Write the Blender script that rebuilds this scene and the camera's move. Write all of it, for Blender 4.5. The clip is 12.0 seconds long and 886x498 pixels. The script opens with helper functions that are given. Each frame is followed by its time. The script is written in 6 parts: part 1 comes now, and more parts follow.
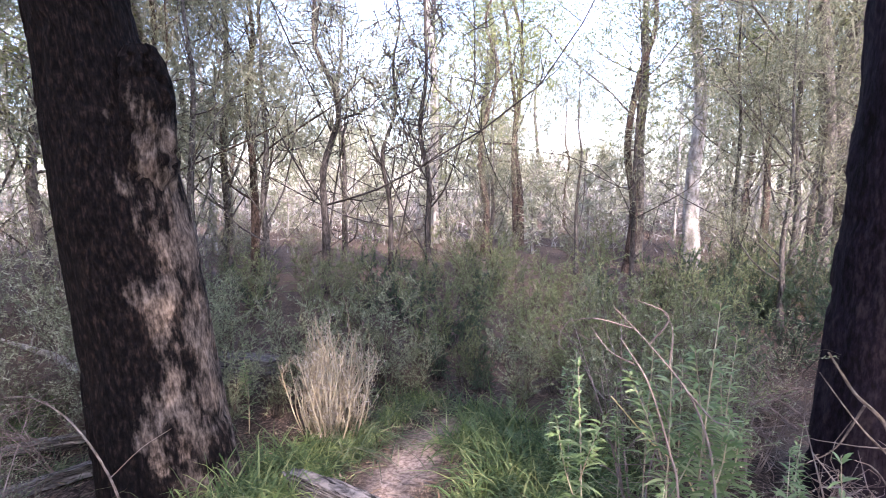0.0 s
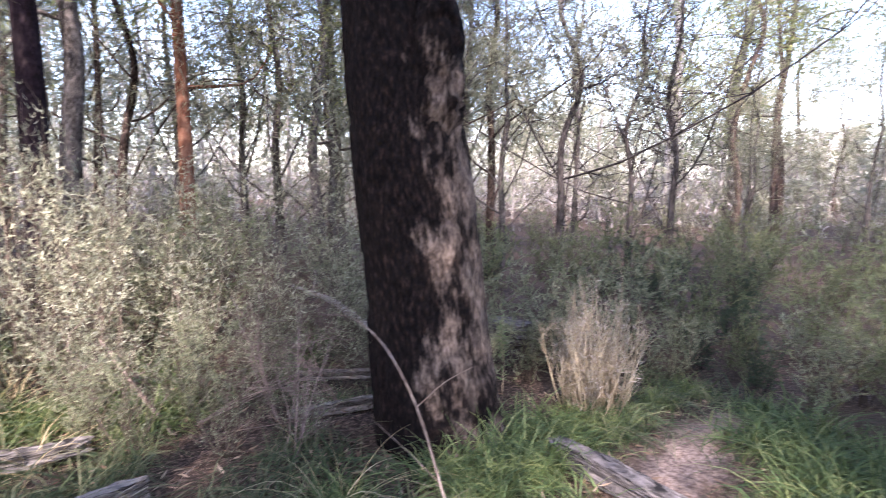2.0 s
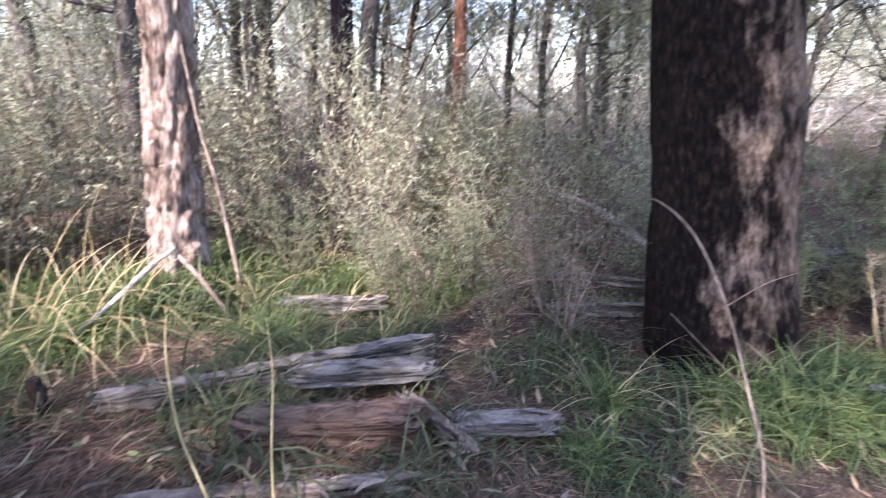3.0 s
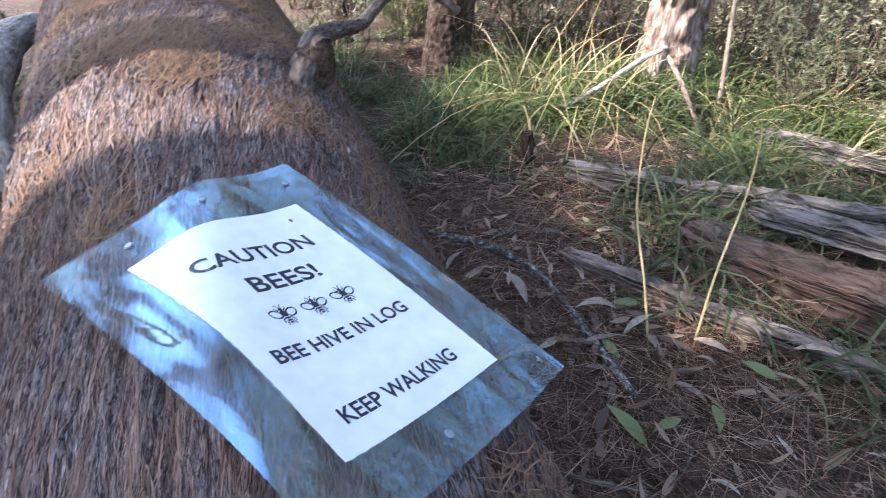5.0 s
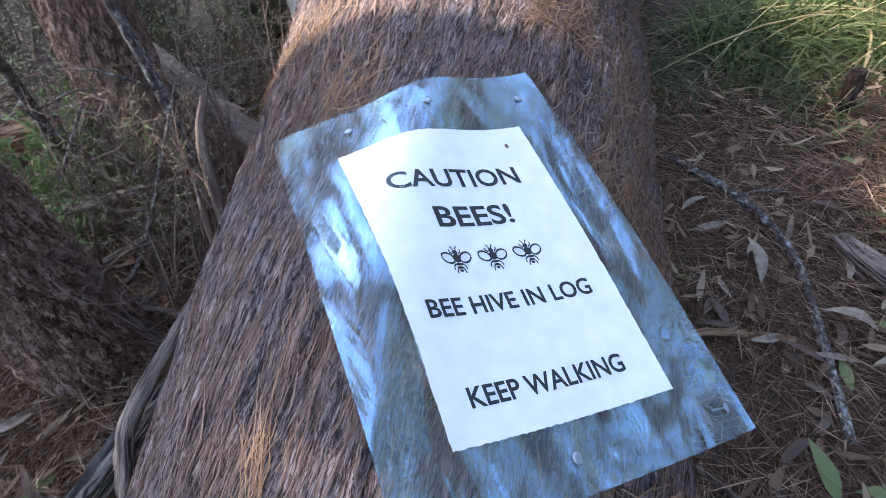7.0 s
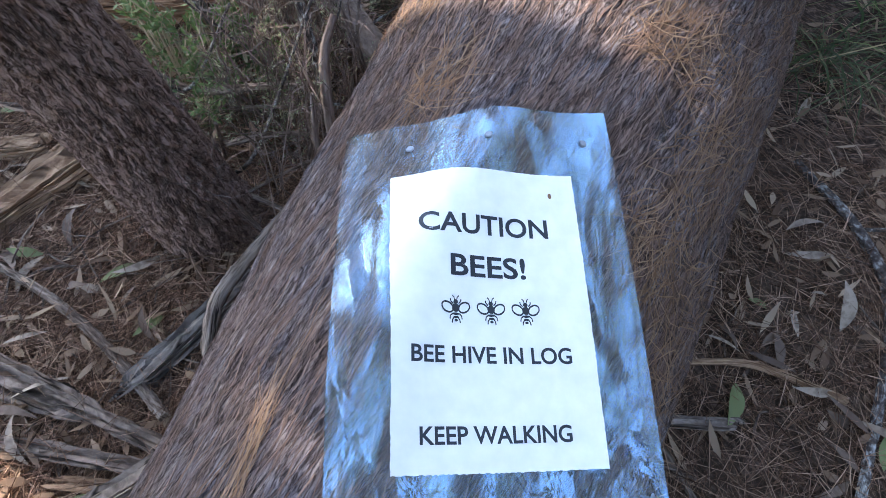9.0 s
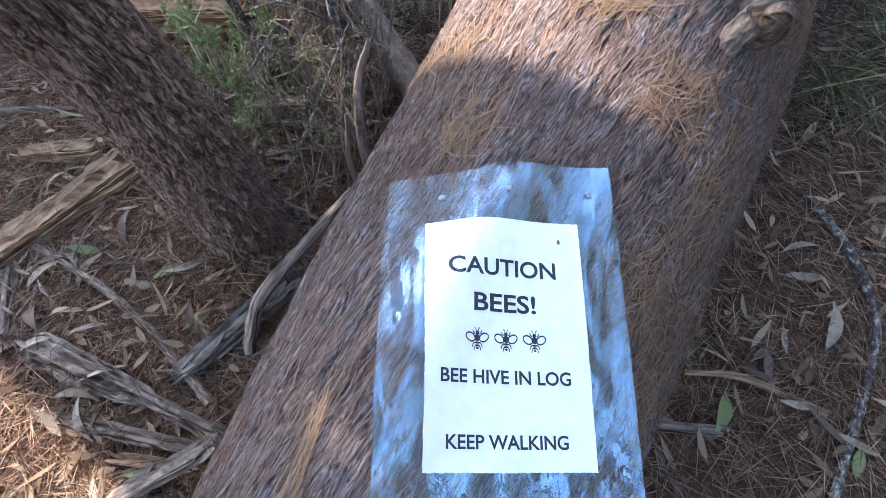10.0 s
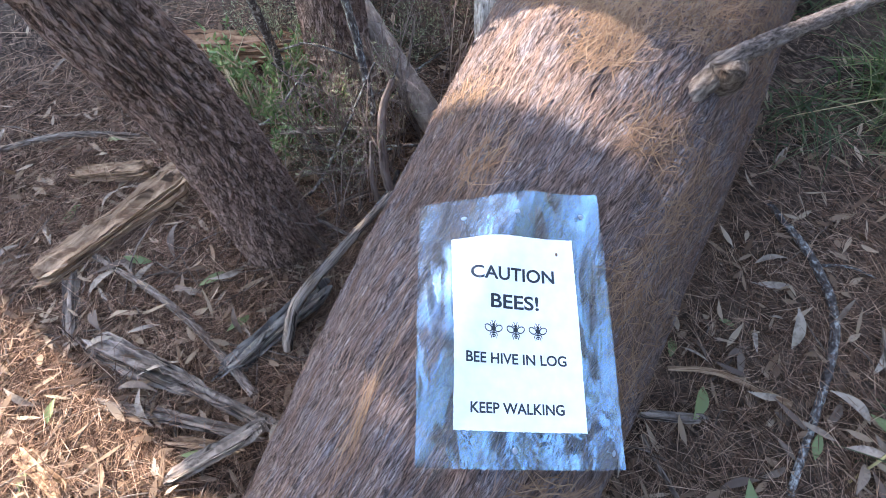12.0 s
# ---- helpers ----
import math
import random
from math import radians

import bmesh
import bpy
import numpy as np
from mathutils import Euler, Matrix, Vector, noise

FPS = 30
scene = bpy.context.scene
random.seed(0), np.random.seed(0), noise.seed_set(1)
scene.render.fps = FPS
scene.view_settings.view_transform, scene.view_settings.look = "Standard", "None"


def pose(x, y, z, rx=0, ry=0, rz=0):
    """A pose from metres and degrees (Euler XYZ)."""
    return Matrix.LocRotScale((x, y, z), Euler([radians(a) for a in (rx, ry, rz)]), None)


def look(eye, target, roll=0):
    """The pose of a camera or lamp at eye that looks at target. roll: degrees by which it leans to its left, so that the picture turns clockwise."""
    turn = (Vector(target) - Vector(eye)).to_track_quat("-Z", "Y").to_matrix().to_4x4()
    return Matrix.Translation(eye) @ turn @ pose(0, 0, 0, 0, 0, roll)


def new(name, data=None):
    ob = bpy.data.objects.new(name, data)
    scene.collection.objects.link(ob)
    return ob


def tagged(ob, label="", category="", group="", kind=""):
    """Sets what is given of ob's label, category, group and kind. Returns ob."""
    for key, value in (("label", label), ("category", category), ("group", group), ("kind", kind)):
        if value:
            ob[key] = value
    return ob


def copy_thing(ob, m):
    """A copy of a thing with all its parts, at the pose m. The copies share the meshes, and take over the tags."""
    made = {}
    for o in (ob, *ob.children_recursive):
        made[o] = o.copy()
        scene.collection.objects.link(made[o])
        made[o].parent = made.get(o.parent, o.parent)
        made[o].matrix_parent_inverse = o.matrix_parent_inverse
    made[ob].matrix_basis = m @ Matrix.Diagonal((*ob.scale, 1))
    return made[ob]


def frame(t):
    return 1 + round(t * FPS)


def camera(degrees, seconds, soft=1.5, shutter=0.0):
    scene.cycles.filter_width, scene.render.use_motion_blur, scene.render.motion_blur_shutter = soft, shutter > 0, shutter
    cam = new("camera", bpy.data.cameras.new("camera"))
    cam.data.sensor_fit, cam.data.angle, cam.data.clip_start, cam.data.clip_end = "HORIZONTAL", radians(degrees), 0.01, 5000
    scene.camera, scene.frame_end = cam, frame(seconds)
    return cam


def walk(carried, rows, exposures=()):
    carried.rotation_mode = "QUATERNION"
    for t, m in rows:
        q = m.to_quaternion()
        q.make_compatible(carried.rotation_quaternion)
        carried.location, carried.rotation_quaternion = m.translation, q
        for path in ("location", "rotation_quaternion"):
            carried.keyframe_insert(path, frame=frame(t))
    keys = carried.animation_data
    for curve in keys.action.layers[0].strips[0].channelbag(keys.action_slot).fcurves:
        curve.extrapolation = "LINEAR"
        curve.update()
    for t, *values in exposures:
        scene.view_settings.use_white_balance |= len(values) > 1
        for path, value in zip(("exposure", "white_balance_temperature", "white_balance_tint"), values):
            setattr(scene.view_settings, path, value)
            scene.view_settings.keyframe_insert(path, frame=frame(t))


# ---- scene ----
EXPOSURES = [(0.0, 3.32, 6450, 26), (2.0, 3.27, 6400, 26), (3.0, 3.33, 6200, 24), (3.5, 3.6, 6150, 21), (5.5, 3.2, 6550, 14), (7.0, 3.3, 6700, 13), (9.0, 3.4, 6800, 11), (12.0, 3.8, 6700, 12)]
# The camera: seconds, place, yaw, pitch, roll (degrees).
cam = camera(77.2, 12.0, soft=0.45, shutter=0.28)
ROWS = [
    (0.0, 0.000, 0.000, 1.457, 0.52, -6.11, -0.09),
    (0.5, -0.059, 0.044, 1.442, 3.29, -6.22, 0.00),
    (1.0, -0.131, 0.126, 1.400, 7.21, -6.42, 0.23),
    (1.5, -0.209, 0.164, 1.337, 12.84, -6.72, 0.23),
    (2.0, -0.373, 0.173, 1.265, 22.36, -7.62, 0.37),
    (2.5, -0.490, 0.148, 1.166, 33.94, -10.74, 0.46),
    (3.0, -0.555, 0.148, 1.108, 47.51, -15.97, 0.28),
    (3.5, -0.587, 0.129, 1.059, 61.68, -21.74, 0.07),
    (3.7, -0.590, 0.114, 1.055, 66.92, -23.96, -0.12),
    (5.3, -0.632, 0.042, 0.967, 97.97, -34.60, 0.10),
    (5.5, -0.636, 0.039, 0.969, 100.81, -35.63, 0.02),
    (6.0, -0.652, 0.040, 0.960, 107.75, -38.90, 0.10),
    (6.5, -0.691, 0.048, 0.979, 115.37, -42.71, -0.01),
    (7.0, -0.722, 0.050, 0.994, 123.00, -45.72, -0.08),
    (7.2, -0.732, 0.053, 1.003, 125.79, -47.06, -0.06),
    (9.0, -0.833, 0.068, 1.133, 141.51, -57.14, 0.18),
    (9.5, -0.831, 0.066, 1.186, 143.16, -58.21, -0.11),
    (10.0, -0.814, 0.066, 1.265, 144.08, -58.66, -0.12),
    (10.5, -0.781, 0.083, 1.300, 144.40, -58.71, 0.03),
    (11.0, -0.758, 0.104, 1.350, 144.58, -58.68, -0.07),
    (11.5, -0.745, 0.119, 1.383, 144.39, -58.22, 0.03),
    (12.0, -0.726, 0.125, 1.426, 144.03, -57.48, 0.06),
]
walk(cam, [(t, pose(x, y, z, 0, 0, yaw) @ pose(0, 0, 0, 90 + pitch) @ pose(0, 0, 0, 0, 0, roll)) for t, x, y, z, yaw, pitch, roll in ROWS],
     exposures=EXPOSURES)

# ---- world and sun ----
SUN_FROM = Vector((0.30, -0.95, 0.78)).normalized()
world = bpy.data.worlds.new("world")
scene.world = world
world.use_nodes = True
wn = world.node_tree
sky = wn.nodes.new("ShaderNodeTexSky")
sky.sky_type = "NISHITA"
sky.sun_disc = False
sky.sun_elevation = math.asin(SUN_FROM.z)
sky.sun_rotation = math.atan2(SUN_FROM.x, SUN_FROM.y)
sky.dust_density = 1.0
sky.ozone_density = 2.0
wn.links.new(sky.outputs[0], wn.nodes["Background"].inputs[0])
wn.nodes["Background"].inputs[1].default_value = 0.15
sun = new("sun", bpy.data.lights.new("sun", "SUN"))
sun.data.energy, sun.data.angle, sun.data.color = 2.5, radians(0.6), (1.0, 0.95, 0.87)
sun.matrix_world = look(SUN_FROM * 30, (0, 0, 0))

# ---- materials ----


class Nodes:
    """A small builder for one node material."""

    def __init__(self, name):
        self.m = bpy.data.materials.new(name)
        self.m.use_nodes = True
        self.t = self.m.node_tree
        self.b = self.t.nodes["Principled BSDF"]

    def n(self, kind, **inputs):
        node = self.t.nodes.new(kind)
        for k, v in inputs.items():
            self.put(node.inputs[k.replace("_", " ")], v)
        return node

    def put(self, socket, v):
        if isinstance(v, bpy.types.NodeSocket):
            self.t.links.new(v, socket)
        else:
            socket.default_value = v

    def coords(self, which="UV", scale=(1, 1, 1)):
        tc = self.n("ShaderNodeTexCoord")
        mp = self.n("ShaderNodeMapping", Scale=scale)
        self.t.links.new(tc.outputs[which], mp.inputs["Vector"])
        return mp.outputs[0]

    def noise(self, vec, scale, detail=4.0, rough=0.55, distort=0.0):
        return self.n("ShaderNodeTexNoise", Vector=vec, Scale=scale, Detail=detail, Roughness=rough, Distortion=distort).outputs["Fac"]

    def ramp(self, fac, *stops):
        r = self.n("ShaderNodeValToRGB", Fac=fac)
        e = r.color_ramp.elements
        while len(e) < len(stops):
            e.new(0.5)
        for el, (p, c) in zip(e, stops):
            el.position, el.color = p, (*c, 1) if len(c) == 3 else c
        return r.outputs[0]

    def mix(self, fac, a, b, mode="MIX"):
        x = self.n("ShaderNodeMix")
        x.data_type, x.blend_type = "RGBA", mode
        self.put(x.inputs[0], fac)
        for s, v in ((x.inputs[6], a), (x.inputs[7], b)):
            self.put(s, (*v, 1) if isinstance(v, tuple) and len(v) == 3 else v)
        return x.outputs[2]

    def math(self, op, a, b=0.0):
        x = self.n("ShaderNodeMath")
        x.operation = op
        self.put(x.inputs[0], a)
        self.put(x.inputs[1], b)
        return x.outputs[0]

    def bump(self, height, strength=0.5, distance=0.01):
        self.put(self.b.inputs["Normal"], self.n("ShaderNodeBump", Height=height, Strength=strength, Distance=distance).outputs[0])

    def done(self, color, rough=0.85, spec=0.3):
        self.put(self.b.inputs["Base Color"], (*color, 1) if isinstance(color, tuple) else color)
        self.put(self.b.inputs["Roughness"], rough)
        self.b.inputs["Specular IOR Level"].default_value = spec
        return self.m


def bark_mat(name, dark, mid, light, scale=(1, 1, 1), fine=60.0, patch=None, bump=0.8, island=0.0):
    k = Nodes(name)
    uv = k.coords("UV", scale)
    big = k.noise(uv, fine * 0.12, 3)
    fib = k.noise(uv, fine, 6, 0.65)
    col = k.ramp(k.mix(0.62, big, fib), (0.40, dark), (0.5, mid), (0.61, light))
    if patch:
        col = k.mix(k.ramp(k.noise(k.coords("UV", (1, 0.5, 1)), patch[0], 5, 0.6), (patch[1], (0, 0, 0)), (patch[1] + 0.12, (1, 1, 1))), col, patch[2])
    k.bump(fib, bump, 0.012)
    return k.done(col, 0.95, 0.08)


def plate_mat(name, dark, mid, light):
    """Corky bark: rough ridges that run along the trunk, with dark interlacing fissures between them."""
    k = Nodes(name)
    base = k.coords("UV", (1, 1, 1))
    warp = k.n("ShaderNodeTexNoise", Vector=base, Scale=30.0, Detail=3.0).outputs["Color"]
    run = k.n("ShaderNodeMapping", Vector=k.mix(0.014, base, warp), Scale=(1, 0.2, 1)).outputs[0]
    wide = k.math("ABSOLUTE", k.math("SUBTRACT", k.noise(run, 75.0, 5, 0.65), 0.5))
    thin = k.math("ABSOLUTE", k.math("SUBTRACT", k.noise(run, 160.0, 3, 0.6), 0.48))
    gap = k.ramp(k.math("MINIMUM", wide, k.math("ADD", thin, 0.012)), (0.0, (0, 0, 0)), (0.05, (1, 1, 1)))
    grain = k.noise(k.coords("UV", (1, 0.7, 1)), 320.0, 7, 0.78)
    tone = k.noise(base, 24.0, 4, 0.6)
    col = k.ramp(k.mix(0.5, grain, tone), (0.38, mid), (0.62, light))
    col = k.mix(k.ramp(tone, (0.5, (0, 0, 0)), (0.66, (0.5, 0.5, 0.5))), col, (0.16, 0.085, 0.065))
    col = k.mix(gap, dark, col)
    k.bump(k.mix(0.35, gap, grain), 1.0, 0.014)
    return k.done(col, 0.95, 0.08)


def log_mat(name):
    """Fibrous bark: fine wavy strands, grey weathered flakes among red-brown ones, dark splits."""
    k = Nodes(name)
    base = k.coords("UV", (1, 1, 1))
    warp = k.n("ShaderNodeTexNoise", Vector=base, Scale=9.0, Detail=4.0).outputs["Color"]
    bent = k.mix(0.012, base, warp)
    run = k.n("ShaderNodeMapping", Vector=bent, Scale=(1, 0.13, 1)).outputs[0]
    short = k.n("ShaderNodeMapping", Vector=bent, Scale=(1, 0.3, 1)).outputs[0]
    fib = k.noise(run, 560.0, 8, 0.78)
    strip = k.noise(run, 190.0, 5, 0.65)
    fleck = k.noise(short, 300.0, 8, 0.8)
    tone = k.mix(0.4, k.mix(0.5, fib, strip), fleck)
    blotch = k.noise(base, 11.0, 6, 0.65)
    rust = k.noise(short, 22.0, 5, 0.65)
    col = k.ramp(tone, (0.36, (0.06, 0.044, 0.041)), (0.5, (0.185, 0.14, 0.133)), (0.62, (0.40, 0.33, 0.31)))
    grey = k.ramp(tone, (0.36, (0.06, 0.05, 0.055)), (0.5, (0.19, 0.162, 0.174)), (0.62, (0.42, 0.375, 0.392)))
    red = k.ramp(tone, (0.36, (0.062, 0.038, 0.03)), (0.5, (0.175, 0.108, 0.084)), (0.64, (0.33, 0.23, 0.185)))
    col = k.mix(k.ramp(blotch, (0.46, (0, 0, 0)), (0.62, (1, 1, 1))), col, grey)
    col = k.mix(k.ramp(rust, (0.45, (0, 0, 0)), (0.6, (0.85, 0.85, 0.85))), col, red)
    wide = k.math("ABSOLUTE", k.math("SUBTRACT", k.noise(run, 150.0, 4, 0.65), 0.5))
    thin = k.math("ABSOLUTE", k.math("SUBTRACT", k.noise(run, 330.0, 3, 0.6), 0.47))
    gap = k.ramp(k.math("MINIMUM", wide, k.math("ADD", thin, 0.006)), (0.0, (0, 0, 0)), (0.036, (1, 1, 1)))
    col = k.mix(gap, (0.034, 0.024, 0.022), col)
    k.bump(k.mix(0.55, gap, tone), 1.0, 0.008)
    return k.done(col, 0.95, 0.08)


def leaf_mat(name, a, b, c, trans=0.35, rough=0.55, gloss=0.35):
    """Leaves: the shade varies leaf by leaf and tree by tree, with light passing through the blade."""
    k = Nodes(name)
    geo = k.n("ShaderNodeNewGeometry").outputs["Random Per Island"]
    obj = k.n("ShaderNodeObjectInfo").outputs["Random"]
    col = k.ramp(geo, (0.0, a), (0.55, b), (1.0, c))
    col = k.mix(k.math("MULTIPLY", obj, 0.35), col, b)
    k.done(col, rough, gloss)
    out = k.t.nodes["Material Output"]
    tr = k.n("ShaderNodeBsdfTranslucent", Color=col)
    mx = k.n("ShaderNodeMixShader", Fac=trans)
    k.t.links.new(k.b.outputs[0], mx.inputs[1])
    k.t.links.new(tr.outputs[0], mx.inputs[2])
    k.t.links.new(mx.outputs[0], out.inputs["Surface"])
    return k.m


def random_mat(name, a, b, c):
    """A plain leaf whose shade differs from thing to thing, with stains."""
    k = Nodes(name)
    col = k.ramp(k.n("ShaderNodeObjectInfo").outputs["Random"], (0.0, a), (0.5, b), (1.0, c))
    st = k.noise(k.coords("Object"), 60.0, 4)
    return k.done(k.mix(k.ramp(st, (0.45, (0, 0, 0)), (0.65, (0.6, 0.6, 0.6))), col, a), 0.7, 0.3)


def ground_mat():
    k = Nodes("leaf_litter_soil")
    w = k.coords("Object")
    a = k.noise(w, 1.3, 5)
    b = k.noise(w, 38.0, 6, 0.7)
    fib = k.noise(k.coords("Object", (1, 0.25, 1)), 120.0, 4, 0.7)
    col = k.ramp(k.mix(0.5, b, fib), (0.42, (0.015, 0.010, 0.008)), (0.51, (0.055, 0.037, 0.029)), (0.6, (0.20, 0.138, 0.107)))
    col = k.mix(k.ramp(a, (0.42, (0, 0, 0)), (0.62, (0.5, 0.5, 0.5))), col, (0.115, 0.08, 0.058))
    # the trodden path: bare pale earth
    xyz = k.n("ShaderNodeSeparateXYZ", Vector=w)
    line = k.math("ADD", k.math("MULTIPLY", k.math("SUBTRACT", xyz.outputs[1], 3.0), 0.3), -0.25)
    away = k.math("ABSOLUTE", k.math("SUBTRACT", xyz.outputs[0], line))
    away = k.math("ADD", away, k.math("MULTIPLY", k.math("SUBTRACT", k.noise(w, 6.0, 4), 0.5), 0.35))
    far = k.math("MULTIPLY", k.math("POWER", k.math("ABSOLUTE", k.math("SUBTRACT", xyz.outputs[1], 3.1)), 2.0), 0.3)
    trod = k.ramp(k.math("ADD", away, far), (0.08, (1, 1, 1)), (0.28, (0, 0, 0)))
    earth = k.ramp(b, (0.4, (0.13, 0.088, 0.07)), (0.62, (0.34, 0.25, 0.205)))
    col = k.mix(trod, col, earth)
    k.bump(b, 0.9, 0.02)
    return k.done(col, 0.95, 0.1)


def knot_mat():
    k = Nodes("knotted_wood")
    w = k.coords("Object")
    n = k.noise(w, 130.0, 5, 0.7)
    m = k.noise(w, 28.0, 3, 0.6)
    k.bump(n, 1.0, 0.01)
    return k.done(k.ramp(k.mix(0.5, n, m), (0.38, (0.04, 0.027, 0.022)), (0.5, (0.13, 0.092, 0.074)), (0.62, (0.26, 0.2, 0.165))), 0.95, 0.08)


def wood_mat(name, dark, light, fine=190.0):
    k = Nodes(name)
    uv = k.coords("UV", (1, 0.06, 1))
    g = k.noise(uv, fine, 6, 0.7, 0.4)
    crack = k.ramp(k.noise(k.coords("UV", (1, 0.045, 1)), fine * 0.7, 3, 0.6, 0.6), (0.36, (0, 0, 0)), (0.43, (1, 1, 1)))
    st = k.noise(k.coords("UV", (1, 0.4, 1)), 9.0, 4)
    col = k.mix(k.ramp(st, (0.4, (0, 0, 0)), (0.7, (0.7, 0.7, 0.7))), k.ramp(g, (0.4, dark), (0.6, light)), dark)
    col = k.mix(crack, tuple(0.3 * c for c in dark), col)
    k.bump(k.mix(0.5, g, crack), 1.0, 0.008)
    return k.done(col, 0.9, 0.2)


M_GROUND = ground_mat()
M_LOG = log_mat("fibrous_log_bark")
M_CHAR = bark_mat("charred_bark", (0.006, 0.004, 0.004), (0.015, 0.009, 0.013), (0.036, 0.025, 0.025), (1, 0.3, 1), 45.0)
M_KNOT = knot_mat()
M_IRON = bark_mat("dark_ironbark", (0.018, 0.013, 0.011), (0.06, 0.041, 0.034), (0.135, 0.098, 0.083), (1, 0.3, 1), 60.0)
M_STRINGY = bark_mat("brown_stringybark", (0.035, 0.024, 0.02), (0.17, 0.12, 0.098), (0.42, 0.34, 0.30), (1, 0.16, 1), 70.0, None, 1.0)
M_OAK = plate_mat("grey_furrowed_bark", (0.1, 0.06, 0.047), (0.28, 0.176, 0.142), (0.48, 0.338, 0.28))
M_PALE = bark_mat("pale_smooth_gum_bark", (0.12, 0.105, 0.095), (0.29, 0.26, 0.24), (0.47, 0.44, 0.42), (1, 0.25, 1), 14.0, None, 0.3)
M_RED = bark_mat("reddish_smooth_gum_bark", (0.078, 0.033, 0.021), (0.162, 0.072, 0.045), (0.240, 0.138, 0.096), (1, 0.3, 1), 14.0, None, 0.3)
M_TWIG = bark_mat("dead_grey_twig", (0.06, 0.042, 0.034), (0.17, 0.13, 0.106), (0.34, 0.275, 0.235), (1, 0.15, 1), 190.0, None, 0.9)
M_DTWIG = bark_mat("dark_twig", (0.018, 0.015, 0.014), (0.05, 0.042, 0.04), (0.105, 0.09, 0.083), (1, 0.2, 1), 60.0, None, 0.4)
M_STRAWTWIG = bark_mat("straw_stem", (0.2, 0.15, 0.1), (0.38, 0.31, 0.21), (0.5, 0.43, 0.31), (1, 0.1, 1), 60.0, None, 0.3)
M_PINKTWIG = bark_mat("pinkish_dead_twig", (0.11, 0.078, 0.066), (0.22, 0.165, 0.143), (0.36, 0.29, 0.26), (1, 0.1, 1), 60.0, None, 0.3)
M_LIMB = bark_mat("tan_limb_bark", (0.12, 0.088, 0.068), (0.19, 0.142, 0.112), (0.28, 0.22, 0.178), (1, 0.45, 1), 60.0, (26.0, 0.6, (0.24, 0.205, 0.175)), 0.5)
M_BRANCH = bark_mat("grey_brown_branch", (0.055, 0.041, 0.035), (0.15, 0.113, 0.095), (0.28, 0.22, 0.19), (1, 0.3, 1), 150.0, None, 1.0)
M_LICHEN = bark_mat("lichened_twig", (0.035, 0.028, 0.025), (0.09, 0.075, 0.07), (0.4, 0.4, 0.38), (1, 0.6, 1), 90.0, None, 0.4)
M_BLEACHED = bark_mat("bleached_branch", (0.12, 0.1, 0.085), (0.32, 0.285, 0.25), (0.5, 0.46, 0.42), (1, 0.3, 1), 110.0, (14.0, 0.6, (0.17, 0.14, 0.12)), 0.9)
M_STRAWSTEM = bark_mat("yellow_grass_stalk", (0.3, 0.23, 0.1), (0.45, 0.36, 0.18), (0.55, 0.46, 0.26), (1, 0.1, 1), 40.0, None, 0.2)
M_ORANGEWOOD = wood_mat("orange_rotting_wood", (0.11, 0.052, 0.028), (0.33, 0.2, 0.125))
M_DARKWOOD = wood_mat("dark_weathered_wood", (0.03, 0.026, 0.025), (0.16, 0.14, 0.135))
M_TIMBER = wood_mat("old_grey_timber", (0.06, 0.05, 0.045), (0.24, 0.21, 0.19))
M_STEM = bark_mat("shrub_twig", (0.055, 0.042, 0.032), (0.13, 0.1, 0.078), (0.25, 0.2, 0.16), (1, 0.1, 1), 60.0, None, 0.3)
M_GREYWOOD = wood_mat("weathered_grey_wood", (0.085, 0.063, 0.052), (0.31, 0.245, 0.205))
M_BROWNWOOD = wood_mat("split_brown_wood", (0.13, 0.072, 0.042), (0.42, 0.275, 0.175))
M_REDWOOD = wood_mat("rotting_red_wood", (0.05, 0.029, 0.022), (0.2, 0.13, 0.1))
M_GUMLEAF = leaf_mat("gum_leaf", (0.077, 0.100, 0.034), (0.147, 0.165, 0.053), (0.274, 0.265, 0.090))
M_OAKLEAF = leaf_mat("she_oak_needles", (0.075, 0.08, 0.05), (0.15, 0.15, 0.095), (0.29, 0.275, 0.19))
M_FARLEAF = leaf_mat("far_bush_leaf", (0.085, 0.09, 0.05), (0.175, 0.172, 0.105), (0.33, 0.31, 0.21))
# paled far colours: haze and distant sunlight are put into leaf, brush and trunk
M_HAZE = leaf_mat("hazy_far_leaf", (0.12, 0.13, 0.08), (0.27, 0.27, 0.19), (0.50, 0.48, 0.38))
M_FARBRUSH = leaf_mat("hazy_dry_brush", (0.10, 0.09, 0.075), (0.26, 0.23, 0.20), (0.55, 0.49, 0.45), 0.2)
M_FARTRUNK = bark_mat("hazy_far_trunk", (0.11, 0.095, 0.085), (0.28, 0.25, 0.23), (0.47, 0.44, 0.42), (1, 0.3, 1), 9.0, None, 0.3)
M_FAROAK = bark_mat("far_grey_bark", (0.028, 0.023, 0.021), (0.08, 0.068, 0.062), (0.17, 0.147, 0.136), (1, 0.3, 1), 40.0)
M_SHRUB = leaf_mat("olive_shrub_leaf", (0.085, 0.1, 0.043), (0.165, 0.184, 0.085), (0.29, 0.3, 0.148), 0.42)
M_GREYSHRUB = leaf_mat("silvery_shrub_leaf", (0.108, 0.12, 0.068), (0.212, 0.224, 0.132), (0.37, 0.375, 0.24), 0.42)
